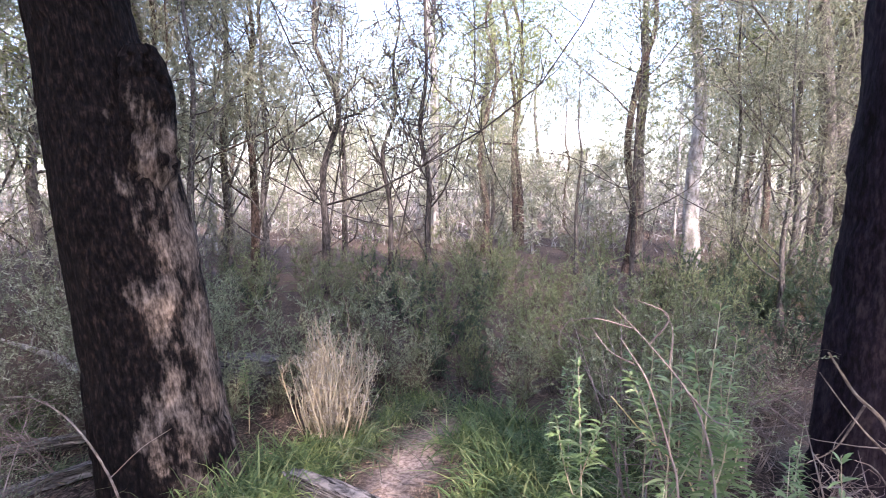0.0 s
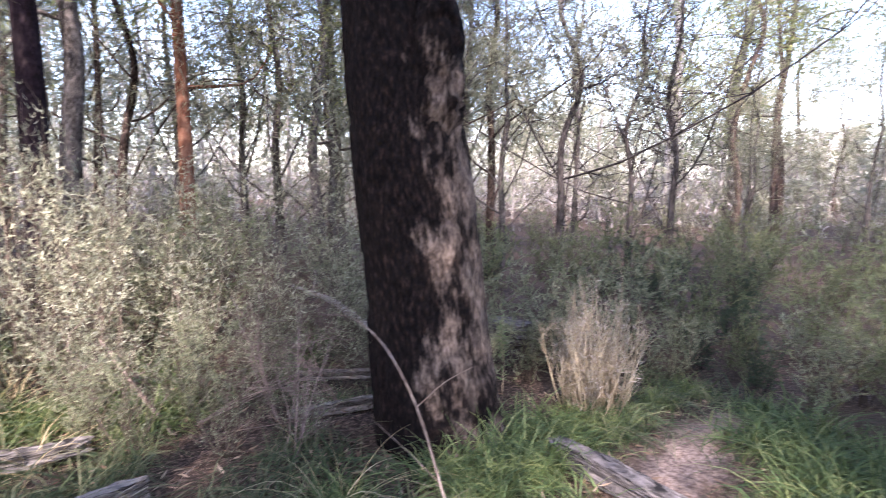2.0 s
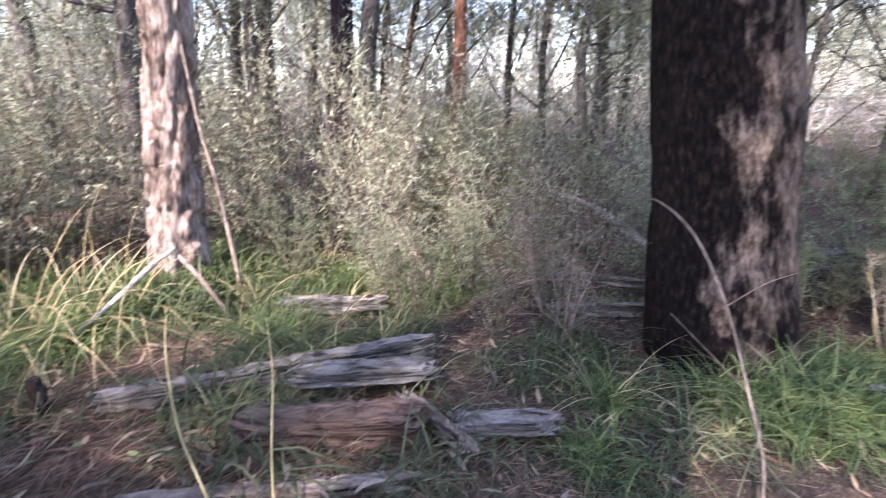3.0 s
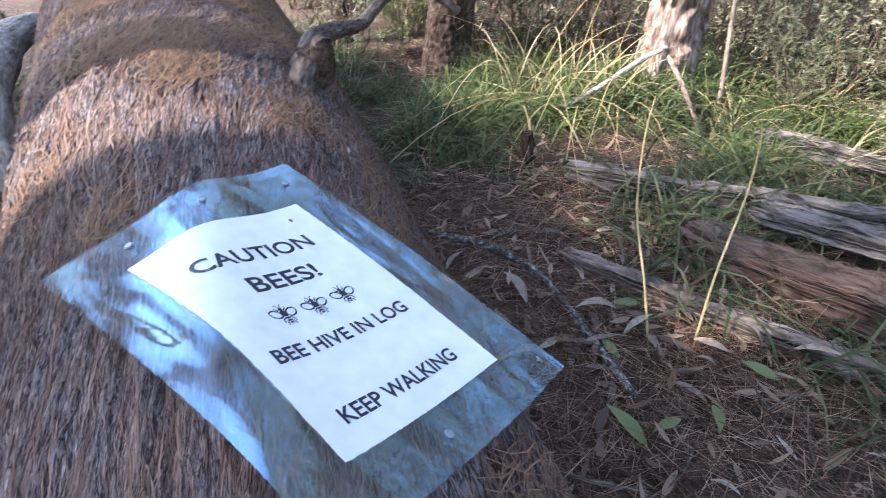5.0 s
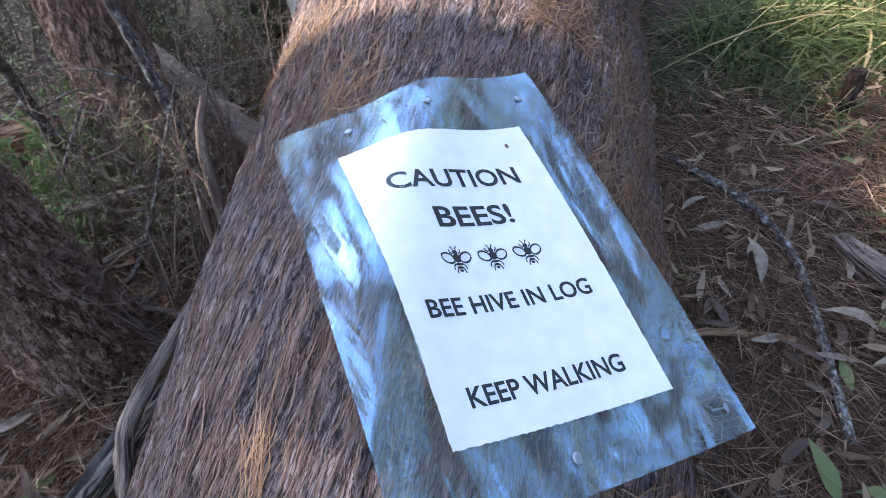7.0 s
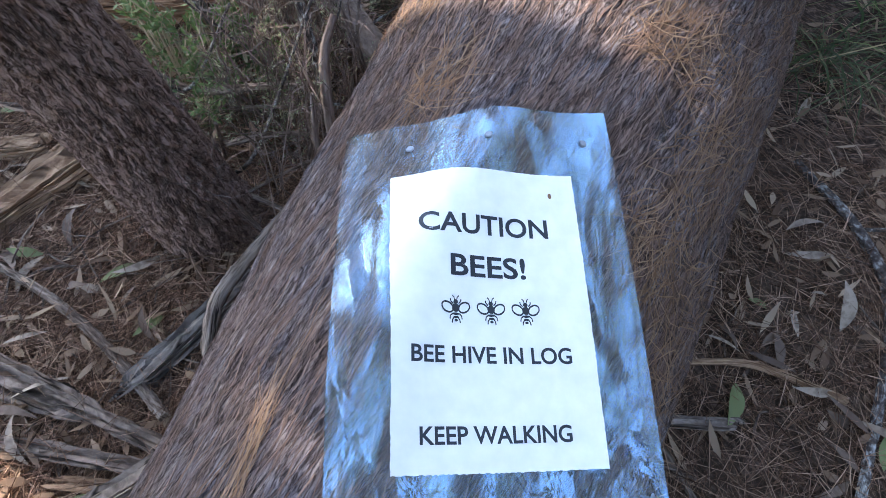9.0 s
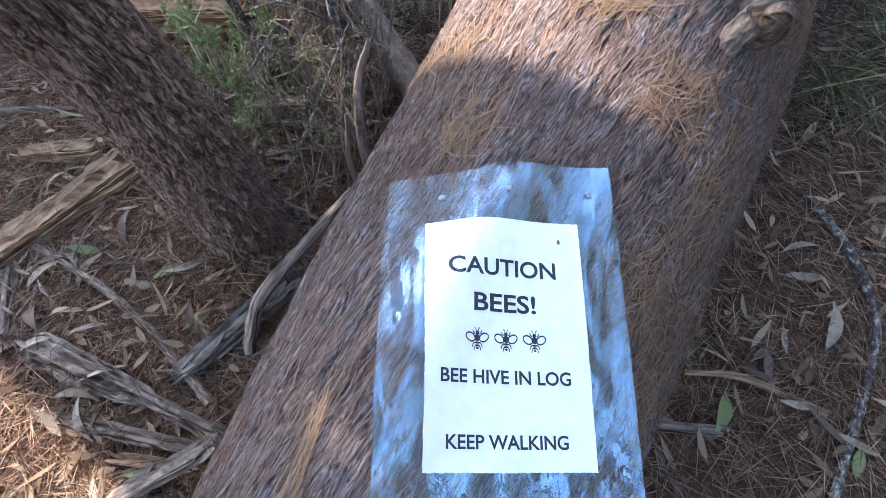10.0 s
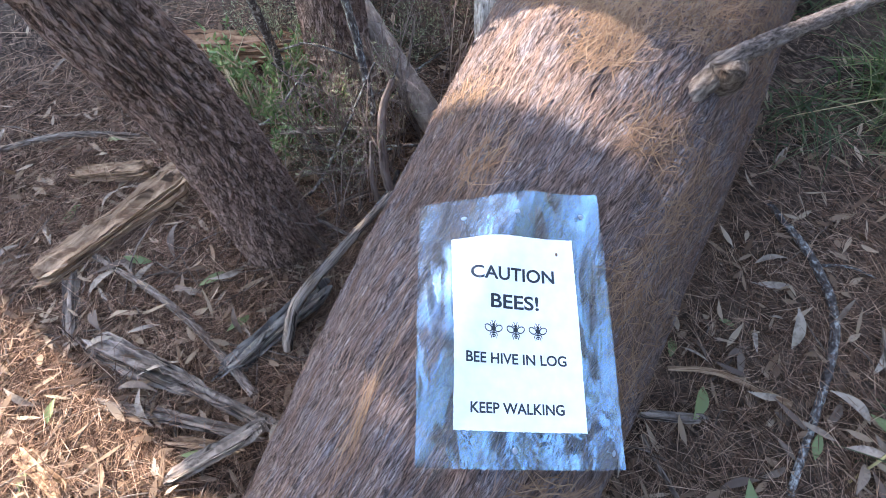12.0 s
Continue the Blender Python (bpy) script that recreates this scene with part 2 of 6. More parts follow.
M_GREENSHRUB = leaf_mat("green_shrub_leaf", (0.024, 0.042, 0.021), (0.048, 0.072, 0.038), (0.096, 0.128, 0.062))
M_DRYSHRUB = leaf_mat("dry_straw_stems", (0.170, 0.132, 0.095), (0.306, 0.246, 0.190), (0.442, 0.374, 0.314), 0.2)
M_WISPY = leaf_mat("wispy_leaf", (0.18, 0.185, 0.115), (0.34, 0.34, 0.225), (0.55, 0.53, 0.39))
M_SAPLING = leaf_mat("young_leaf", (0.088, 0.131, 0.045), (0.175, 0.236, 0.090), (0.315, 0.350, 0.170))
M_SEEDLING = leaf_mat("seedling_leaf", (0.055, 0.095, 0.035), (0.115, 0.165, 0.06), (0.2, 0.245, 0.10))
M_GRASS = leaf_mat("green_grass", (0.038, 0.066, 0.024), (0.094, 0.132, 0.047), (0.24, 0.255, 0.108), 0.35, 0.6, 0.25)
M_GRASSD = leaf_mat("dull_grass", (0.033, 0.05, 0.023), (0.076, 0.098, 0.044), (0.19, 0.182, 0.1), 0.35, 0.6, 0.25)
M_STRAW = leaf_mat("dry_grass", (0.255, 0.187, 0.089), (0.408, 0.315, 0.168), (0.527, 0.442, 0.297), 0.3)
M_LITTER = leaf_mat("dead_leaf", (0.094, 0.054, 0.035), (0.222, 0.149, 0.1), (0.38, 0.285, 0.205), 0.15, 0.8, 0.15)
M_GREENLEAF = leaf_mat("fallen_green_leaf", (0.1, 0.13, 0.05), (0.16, 0.19, 0.08), (0.2, 0.22, 0.1), 0.2)
M_DRYLEAF = random_mat("dry_gum_leaf", (0.085, 0.056, 0.043), (0.187, 0.136, 0.102), (0.340, 0.272, 0.212))
M_NEEDLETOP = leaf_mat("dead_needle_on_bark", (0.14, 0.08, 0.05), (0.25, 0.15, 0.092), (0.39, 0.255, 0.165), 0.1, 0.85, 0.12)
M_FIBRE = leaf_mat("bark_fibre", (0.08, 0.052, 0.042), (0.16, 0.1, 0.08), (0.27, 0.182, 0.146), 0.05, 0.9, 0.1)
M_NEEDLE = leaf_mat("dead_needle", (0.042, 0.022, 0.015), (0.185, 0.107, 0.072), (0.47, 0.315, 0.222), 0.1, 0.85, 0.12)

# ---- building helpers ----
RNG = np.random.default_rng(7)


class Geo:
    """Collects tubes, blades and strips with metric UVs into one mesh."""

    def __init__(self):
        self.v, self.f, self.uv, self.mi, self.n = [], [], [], [], 0

    def add(self, v, f, uv, mi=0):
        v = np.asarray(v, float).reshape(-1, 3)
        f = np.asarray(f, int)
        self.v.append(v)
        self.f.append(f + self.n)
        self.uv.append(np.asarray(uv, float).reshape(-1, 2))
        self.mi.append(np.full(len(f), mi))
        self.n += len(v)

    def mesh(self, name, mats, smooth=True):
        me = bpy.data.meshes.new(name)
        v = np.concatenate(self.v)
        uv = np.concatenate(self.uv)
        quads = [f for f in self.f if f.shape[1] == 4]
        tris = [f for f in self.f if f.shape[1] == 3]
        mq = [m for f, m in zip(self.f, self.mi) if f.shape[1] == 4]
        mt = [m for f, m in zip(self.f, self.mi) if f.shape[1] == 3]
        loops = np.concatenate([a.ravel() for a in quads + tris]).astype(np.int32)
        nq, ntr = sum(map(len, quads)), sum(map(len, tris))
        totals = np.concatenate([np.full(nq, 4), np.full(ntr, 3)]).astype(np.int32)
        me.vertices.add(len(v))
        me.vertices.foreach_set("co", v.astype(np.float32).ravel())
        me.loops.add(len(loops))
        me.loops.foreach_set("vertex_index", loops)
        me.polygons.add(len(totals))
        me.polygons.foreach_set("loop_start", np.concatenate([[0], np.cumsum(totals)[:-1]]).astype(np.int32))
        me.polygons.foreach_set("material_index", np.concatenate(mq + mt).astype(np.int32))
        me.polygons.foreach_set("use_smooth", np.full(len(totals), smooth))
        lay = me.uv_layers.new(name="UVMap")
        lay.data.foreach_set("uv", uv[loops].astype(np.float32).ravel())
        for m in mats:
            me.materials.append(m)
        me.update()
        me.validate()
        return me


def thing(name, geo, mats, label, category, group="", kind="", m=None, smooth=True):
    ob = new(name, geo.mesh(name, mats if isinstance(mats, (list, tuple)) else [mats], smooth) if geo else None)
    if m:
        ob.matrix_world = m
    return tagged(ob, label, category, group, kind)


def part(name, geo, mats, parent, label=""):
    ob = new(name, geo.mesh(name, mats if isinstance(mats, (list, tuple)) else [mats]))
    ob.parent = parent
    return tagged(ob, label)


TABLE = np.random.default_rng(3).random((256, 256))


def vnoise(x, y, px=256):
    """Smooth value noise in two directions, repeating every px cells along x."""
    xi, yi = np.floor(x).astype(int), np.floor(y).astype(int)
    fx, fy = x - xi, y - yi
    fx, fy = fx * fx * (3 - 2 * fx), fy * fy * (3 - 2 * fy)
    x0, x1, y0, y1 = xi % px % 256, (xi + 1) % px % 256, yi % 256, (yi + 1) % 256
    return (TABLE[x0, y0] * (1 - fx) + TABLE[x1, y0] * fx) * (1 - fy) + (TABLE[x0, y1] * (1 - fx) + TABLE[x1, y1] * fx) * fy


def spline(points, n):
    """A smooth line through points, sampled n times."""
    p = np.asarray(points, float)
    if len(p) == 2:
        return p[0] + np.linspace(0, 1, n)[:, None] * (p[1] - p[0])
    q = np.vstack([2 * p[0] - p[1], p, 2 * p[-1] - p[-2]])
    t = np.linspace(0, len(p) - 1 - 1e-9, n)
    i = t.astype(int)
    s = (t - i)[:, None]
    a, b, c, d = q[i], q[i + 1], q[i + 2], q[i + 3]
    return 0.5 * (2 * b + (c - a) * s + (2 * a - 5 * b + 4 * c - d) * s ** 2 + (3 * b - a - 3 * c + d) * s ** 3)


def frames(p):
    t = np.gradient(p, axis=0)
    t /= np.linalg.norm(t, axis=1)[:, None] + 1e-9
    ref = np.array([0, 0, 1.0]) if abs(t[:, 2]).mean() < 0.8 else np.array([1.0, 0, 0])
    a = np.cross(t, ref)
    a /= np.linalg.norm(a, axis=1)[:, None] + 1e-9
    return t, a, np.cross(t, a)


def tube(geo, points, radii, sides=8, n=None, relief=None, mi=0, cap=True, wobble=0.0):
    """A tapered limb along points. relief(theta, along, radius) gives the height of its bark in metres."""
    n = n or max(4, len(points) * 3)
    p = spline(points, n)
    if wobble:
        p = p + (RNG.random(p.shape) - 0.5) * wobble
    r = np.interp(np.linspace(0, 1, n), np.linspace(0, 1, len(radii)), radii)
    _, a, b = frames(p)
    th = np.linspace(0, 2 * np.pi, sides + 1)
    along = np.concatenate([[0], np.cumsum(np.linalg.norm(np.diff(p, axis=0), axis=1))])
    T, L = np.meshgrid(th, along)
    R = np.repeat(r[:, None], sides + 1, 1)
    if relief:
        R = R + relief(T, L, r.mean())
        R[:, -1] = R[:, 0]
    v = p[:, None] + R[..., None] * (np.cos(T)[..., None] * a[:, None] + np.sin(T)[..., None] * b[:, None])
    uv = np.stack([T * r.mean(), L], -1)
    i, j = np.meshgrid(np.arange(n - 1), np.arange(sides), indexing="ij")
    k = (i * (sides + 1) + j).ravel()
    geo.add(v, np.stack([k, k + 1, k + sides + 2, k + sides + 1], 1), uv, mi)
    if cap:
        for row in (0, n - 1):
            ring = v[row, :sides]
            c = ring.mean(0)
            f = [[s, (s + 1) % sides, sides] for s in range(sides)]
            geo.add(np.vstack([ring, c]), f, np.vstack([ring, c])[:, :2], mi)
    return p


def blades(geo, base, direction, length, width, mi=0, droop=0.0, segs=1, lens=False):
    """Many leaves at once: base (n,3), direction (n,3). segs 1: a rhombus; more: a drooping strip."""
    base, d = np.asarray(base, float), np.asarray(direction, float)
    n = len(base)
    d = d / (np.linalg.norm(d, axis=1)[:, None] + 1e-9)
    s = np.cross(d, RNG.normal(size=(n, 3)))
    s /= np.linalg.norm(s, axis=1)[:, None] + 1e-9
    length = np.broadcast_to(np.asarray(length, float), (n,))[:, None]
    width = np.broadcast_to(np.asarray(width, float), (n,))[:, None]
    if segs == 0:
        v = np.stack([base - s * width * 0.5, base + s * width * 0.5, base + d * length], 1)
        geo.add(v, np.arange(3 * n).reshape(n, 3), np.tile(np.array([[0, 0], [0.01, 0], [0, 0.04]]), (n, 1)), mi)
        return
    if segs == 1:
        mid = base + d * length * 0.45
        v = np.stack([base, mid + s * width * 0.5, base + d * length, mid - s * width * 0.5], 1)
        k = np.arange(n)[:, None] * 4
        uv = np.tile(np.array([[0, 0], [0.01, 0.02], [0, 0.04], [-0.01, 0.02]]), (n, 1))
        geo.add(v, k + np.arange(4), uv, mi)
        return
    if np.any(droop):
        s = np.cross(d, np.array([0, 0, 1.0])) + 0.3 * s
        s /= np.linalg.norm(s, axis=1)[:, None] + 1e-9
    u = np.linspace(0, 1, segs + 1)
    w = np.sin(np.pi * np.clip(u ** 0.8, 0.02, 0.985)) if lens else np.clip(1.15 - u ** 1.5 * 1.1, 0.05, 1)
    flat = d * np.array([1, 1, 0]) + 1e-6
    flat /= np.linalg.norm(flat, axis=1)[:, None]
    drop = np.broadcast_to(np.asarray(droop, float), (n,))[:, None]
    rows = []
    for q, ww in zip(u, w):
        c = base + d * length * q + (flat * 0.35 - np.array([0, 0, 1.0])) * length * drop * q * q
        rows += [c - s * width * ww * 0.5, c + s * width * ww * 0.5]
    v = np.stack(rows, 1)
    m = 2 * (segs + 1)
    f = np.concatenate([np.arange(n)[:, None] * m + np.array([2 * i, 2 * i + 1, 2 * i + 3, 2 * i + 2]) for i in range(segs)])
    uv = np.tile(np.stack([np.repeat(u, 2) * 0.1, np.tile([0, 0.01], segs + 1)], 1), (n, 1))
    geo.add(v, f, uv, mi)


def unit(n, up=0.0):
    d = RNG.normal(size=(n, 3))
    d[:, 2] += up
    return d / np.linalg.norm(d, axis=1)[:, None]


def gz(x, y):
    """The lie of the land: level by the log, falling gently along the path."""
    y = np.asarray(y, float)
    x = np.asarray(x, float)
    s = np.clip(y, 1.0, 5.0) - 1.0
    return -0.07 * s + 0.035 * (vnoise(x * 0.9 + 40, y * 0.9 + 40) - 0.5) * np.clip(np.hypot(x + 1, y) - 0.6, 0, 1.5)


# ---- ground ----
def ground_sheet():
    g = Geo()
    a = np.sinh(np.linspace(-6.3, 6.3, 200)) / np.sinh(6.3) * 420
    X, Y = np.meshgrid(a - 0.8, a + 0.8, indexing="ij")
    near = np.exp(-((X + 0.8) ** 2 + (Y - 0.8) ** 2) / 60)
    Z = gz(X, Y) + near * (0.03 * vnoise(X * 5 + 90, Y * 5 + 90) + 0.012 * vnoise(X * 23 + 90, Y * 23 + 90) - 0.025)
    n = len(a)
    i, j = np.meshgrid(np.arange(n - 1), np.arange(n - 1), indexing="ij")
    k = (i * n + j).ravel()
    g.add(np.stack([X, Y, Z], -1), np.stack([k, k + n, k + n + 1, k + 1], 1), np.stack([X, Y], -1))
    return thing("ground", g, M_GROUND, "brown forest soil under dead leaves and needles", "ground", kind="structure")


ground_sheet()

# ---- the fallen log ----
LOG_AT = np.array([-1.693, -0.526, 0.374])
LOG_U = np.array([math.cos(3.638), math.sin(3.638), 0.031])
LOG_U /= np.linalg.norm(LOG_U)
LOG_S = np.array([-LOG_U[1], LOG_U[0], 0]) / math.hypot(LOG_U[0], LOG_U[1])
LOG_N = np.cross(LOG_U, LOG_S) * (1 if np.cross(LOG_U, LOG_S)[2] > 0 else -1)


# the sheet's height over the log's axis: a bent plane with a soft ridge along the log's crown
SHEET = (0.314, -0.006, 0.205, -0.786, -2.521, -0.842, 0.016, 0.017)
# the paper's top corner on the unrolled sheet (along the log, round it) and its directions across and down
PAPER_AT, PAPER_A, PAPER_B = np.array([-0.6972, 0.0916]), np.array([0.4482, -0.8737]), np.array([-0.8977, -0.4479])


def log_r(v):
    return np.clip(0.364 + 0.07 * v, 0.2, 0.46)


def sheet_h(v, off):
    """How high the plastic sheet lies over the log's axis."""
    q, c = v + 0.75, SHEET
    return c[0] + c[1] * q + c[2] * off + c[3] * off ** 2 + c[4] * off ** 3 + c[5] * q * off + (c[6] + c[7] * q) * np.exp(-((off - 0.02) / 0.05) ** 2)


ARC_OFF = np.linspace(-0.45, 0.4, 600)
ARC_LEN = np.concatenate([[0], np.cumsum(np.hypot(np.diff(ARC_OFF), np.diff(sheet_h(-0.75, ARC_OFF))))])
ARC_LEN = ARC_LEN - np.interp(0, ARC_OFF, ARC_LEN)


def under_sheet(v, off, grow=0.0):
    """Whether a place on the log lies under the sheet."""
    rel = np.stack([np.asarray(v, float) - PAPER_AT[0], np.interp(off, ARC_OFF, ARC_LEN) - PAPER_AT[1]], -1)
    ab = rel @ np.linalg.inv(np.stack([PAPER_A, PAPER_B]))
    a, b = ab[..., 0], ab[..., 1]
    return (a > -0.064 - grow) & (a < 0.278 + grow) & (b > -0.096 - grow) & (b < 0.356 + grow)


LOG_TWIST = 0.5


def log_relief(T, V):
    c = T / (2 * np.pi)
    tw = c - V * LOG_TWIST / (2 * np.pi)
    tw = tw + 0.007 * (vnoise(c * 9, V * 3 + 60, 9) - 0.5) + 0.0015 * (vnoise(c * 40, V * 17 + 20, 40) - 0.5)
    fine = vnoise(tw * 440, V * 34 + 31, 440)
    strip = vnoise(tw * 240, V * 20.0, 240)
    plate = vnoise(tw * 80, V * 11.0 + 7, 80)
    lump = vnoise(c * 5, V * 1.6 + 3, 5)
    crack = np.clip((np.abs(2 * vnoise(tw * 150, V * 14.0 + 50, 150) - 1) - 0.02) * 6, 0, 1)
    deep = np.clip((np.abs(2 * vnoise(tw * 46, V * 4.0 + 80, 46) - 1) - 0.015) * 7, 0, 1)
    return 0.0030 * fine + 0.0042 * strip + 0.0075 * plate + 0.0022 * crack + 0.0015 * deep + 0.05 * (lump - 0.5) - 0.014


def log_surface(T, V):
    """The bark's distance from the axis; it lies flat where the sheet is tacked on."""
    R = log_r(V) + log_relief(T, V)
    off = R * np.cos(T)
    cap = (sheet_h(V, off) - 0.004) / np.maximum(np.sin(T), 0.2)
    return np.where(under_sheet(V, off) & (np.sin(T) > 0.3), np.minimum(R, cap), R)


def log_ribbons(geo, v0, th0, ln, wd, slant, lift, wave, seed):
    """Thin strips that lie on the bark: each runs along the log with its own slant and a slight wave."""
    r = np.random.default_rng(seed)
    n = len(v0)
    ph, rows, w = r.random(n) * 6.28, [], wave * (0.4 + r.random(n))
    for q in np.linspace(-0.5, 0.5, 4):
        x = ln * q
        side = w * ln * np.sin(q * 4.5 + ph)
        v = v0 + x * np.cos(slant) - side * np.sin(slant)
        th = th0 + (x * np.sin(slant) + side * np.cos(slant)) / 0.34
        R = log_surface(th % (2 * np.pi), v) + lift * (0.35 + 2.6 * q * q)
        for sgn in (-1, 1):
            e = sgn * wd * (1.05 - 1.9 * q * q)
            t2, v2 = th + e * np.cos(slant) / 0.34, v - e * np.sin(slant)
            rows.append(LOG_AT + v2[:, None] * LOG_U + R[:, None] * (np.cos(t2)[:, None] * LOG_S + np.sin(t2)[:, None] * LOG_N))
    k = np.arange(n)[:, None] * 8
    geo.add(np.stack(rows, 1), np.concatenate([k + np.array([2 * i, 2 * i + 1, 2 * i + 3, 2 * i + 2]) for i in range(3)]),
            np.tile(np.stack([np.tile([0, 0.004], 4), np.repeat(np.linspace(0, 0.2, 4), 2)], 1), (n, 1)))


def fallen_log():
    root = new("fallen_log")
    tagged(root, "large fallen log with grey-brown fibrous bark and fallen needles on top", "log")
    g = Geo()
    v = np.concatenate([np.linspace(-1.75, -1.35, 30, endpoint=False), np.linspace(-1.35, 0.2, 300, endpoint=False), np.linspace(0.2, 0.9, 70, endpoint=False), np.linspace(0.9, 2.6, 50)])
    th = np.concatenate([np.linspace(-0.35, 3.5, 440, endpoint=False), np.linspace(3.5, 2 * np.pi - 0.35, 30)])
    T, V = np.meshgrid(th, v)
    R = log_surface(T % (2 * np.pi), V)
    R[:, -1] = R[:, 0]
    P = LOG_AT + V[..., None] * LOG_U + R[..., None] * (np.cos(T)[..., None] * LOG_S + np.sin(T)[..., None] * LOG_N)
    n, m = len(v), len(th)
    i, j = np.meshgrid(np.arange(n - 1), np.arange(m - 1), indexing="ij")
    k = (i * m + j).ravel()
    g.add(P, np.stack([k, k + 1, k + m + 1, k + m], 1), np.stack([T * 0.35 - V * 0.35 * LOG_TWIST, V], -1))
    for row in (0, n - 1):
        ring = P[row, :-1]
        c = ring.mean(0)
        f = [[s, (s + 1) % (m - 1), m - 1] for s in range(m - 1)]
        g.add(np.vstack([ring, c]), f, np.vstack([ring, c])[:, :2])
    part("bark", g, M_LOG, root)
    r = np.random.default_rng(77)
    f = Geo()
    n = 13000
    v0, th0 = -1.6 + 2.5 * r.random(n), r.random(n) * 3.7 - 0.28
    ln = 0.02 + 0.075 * r.random(n) ** 1.6
    flat = under_sheet(v0, 0.33 * np.cos(th0), 0.08)
    log_ribbons(f, v0, th0, ln, 0.0004 + 0.0009 * r.random(n) ** 2, 0.17 + 0.17 * r.normal(size=n), np.where(flat, 0.0006, 0.001 + 0.007 * r.random(n) ** 4), 0.05, 78)
    tagged(part("bark_fibre", f, M_FIBRE, root, "loose stringy bark fibres"), kind="stuff")
    return root


LOG = fallen_log()

# ---- trees ----


def furrow(depth, around, along, seed=0.0):
    """Furrowed bark: crossing splits that leave long lozenge plates."""
    def relief(T, L, r):
        c = T / (2 * np.pi)
        w1 = vnoise(c * 8, L * along * 0.35 + seed, 8) * 1.1 + 0.5 * vnoise(c * around, L * along * 0.9 + seed, around)
        w2 = vnoise(c * 8, L * along * 0.35 + seed + 17, 8) * 1.1 + 0.5 * vnoise(c * around, L * along * 0.9 + seed + 40, around)
        s1 = np.abs(np.sin(np.pi * (c * around + L * along * 0.5 + w1)))
        s2 = np.abs(np.sin(np.pi * (c * around - L * along * 0.5 + w2)))
        plate = np.clip(np.minimum(s1, s2 + 0.08) * 2.2, 0, 1) ** 0.6
        g = vnoise(c * around * 4, L * along * 5 + seed + 11, around * 4)
        return depth * (1.6 * plate + 0.55 * g - 1.3)
    return relief


def strands(depth, around, along, seed=0.0):
    """Stringy bark: long flat strips with deep splits between them."""
    def relief(T, L, r):
        c = T / (2 * np.pi)
        f = vnoise(c * around + 0.0, L * along + seed, around)
        plate = np.clip((np.abs(2 * f - 1) - 0.12) * 5, 0, 1)
        g = vnoise(c * around * 3, L * along * 4 + seed + 11, around * 3)
        brk = np.clip((vnoise(c * around, L * along * 2.3 + seed + 23, around) - 0.25) * 5, 0.3, 1)
        return depth * (plate * brk + 0.35 * g - 0.9)
    return relief


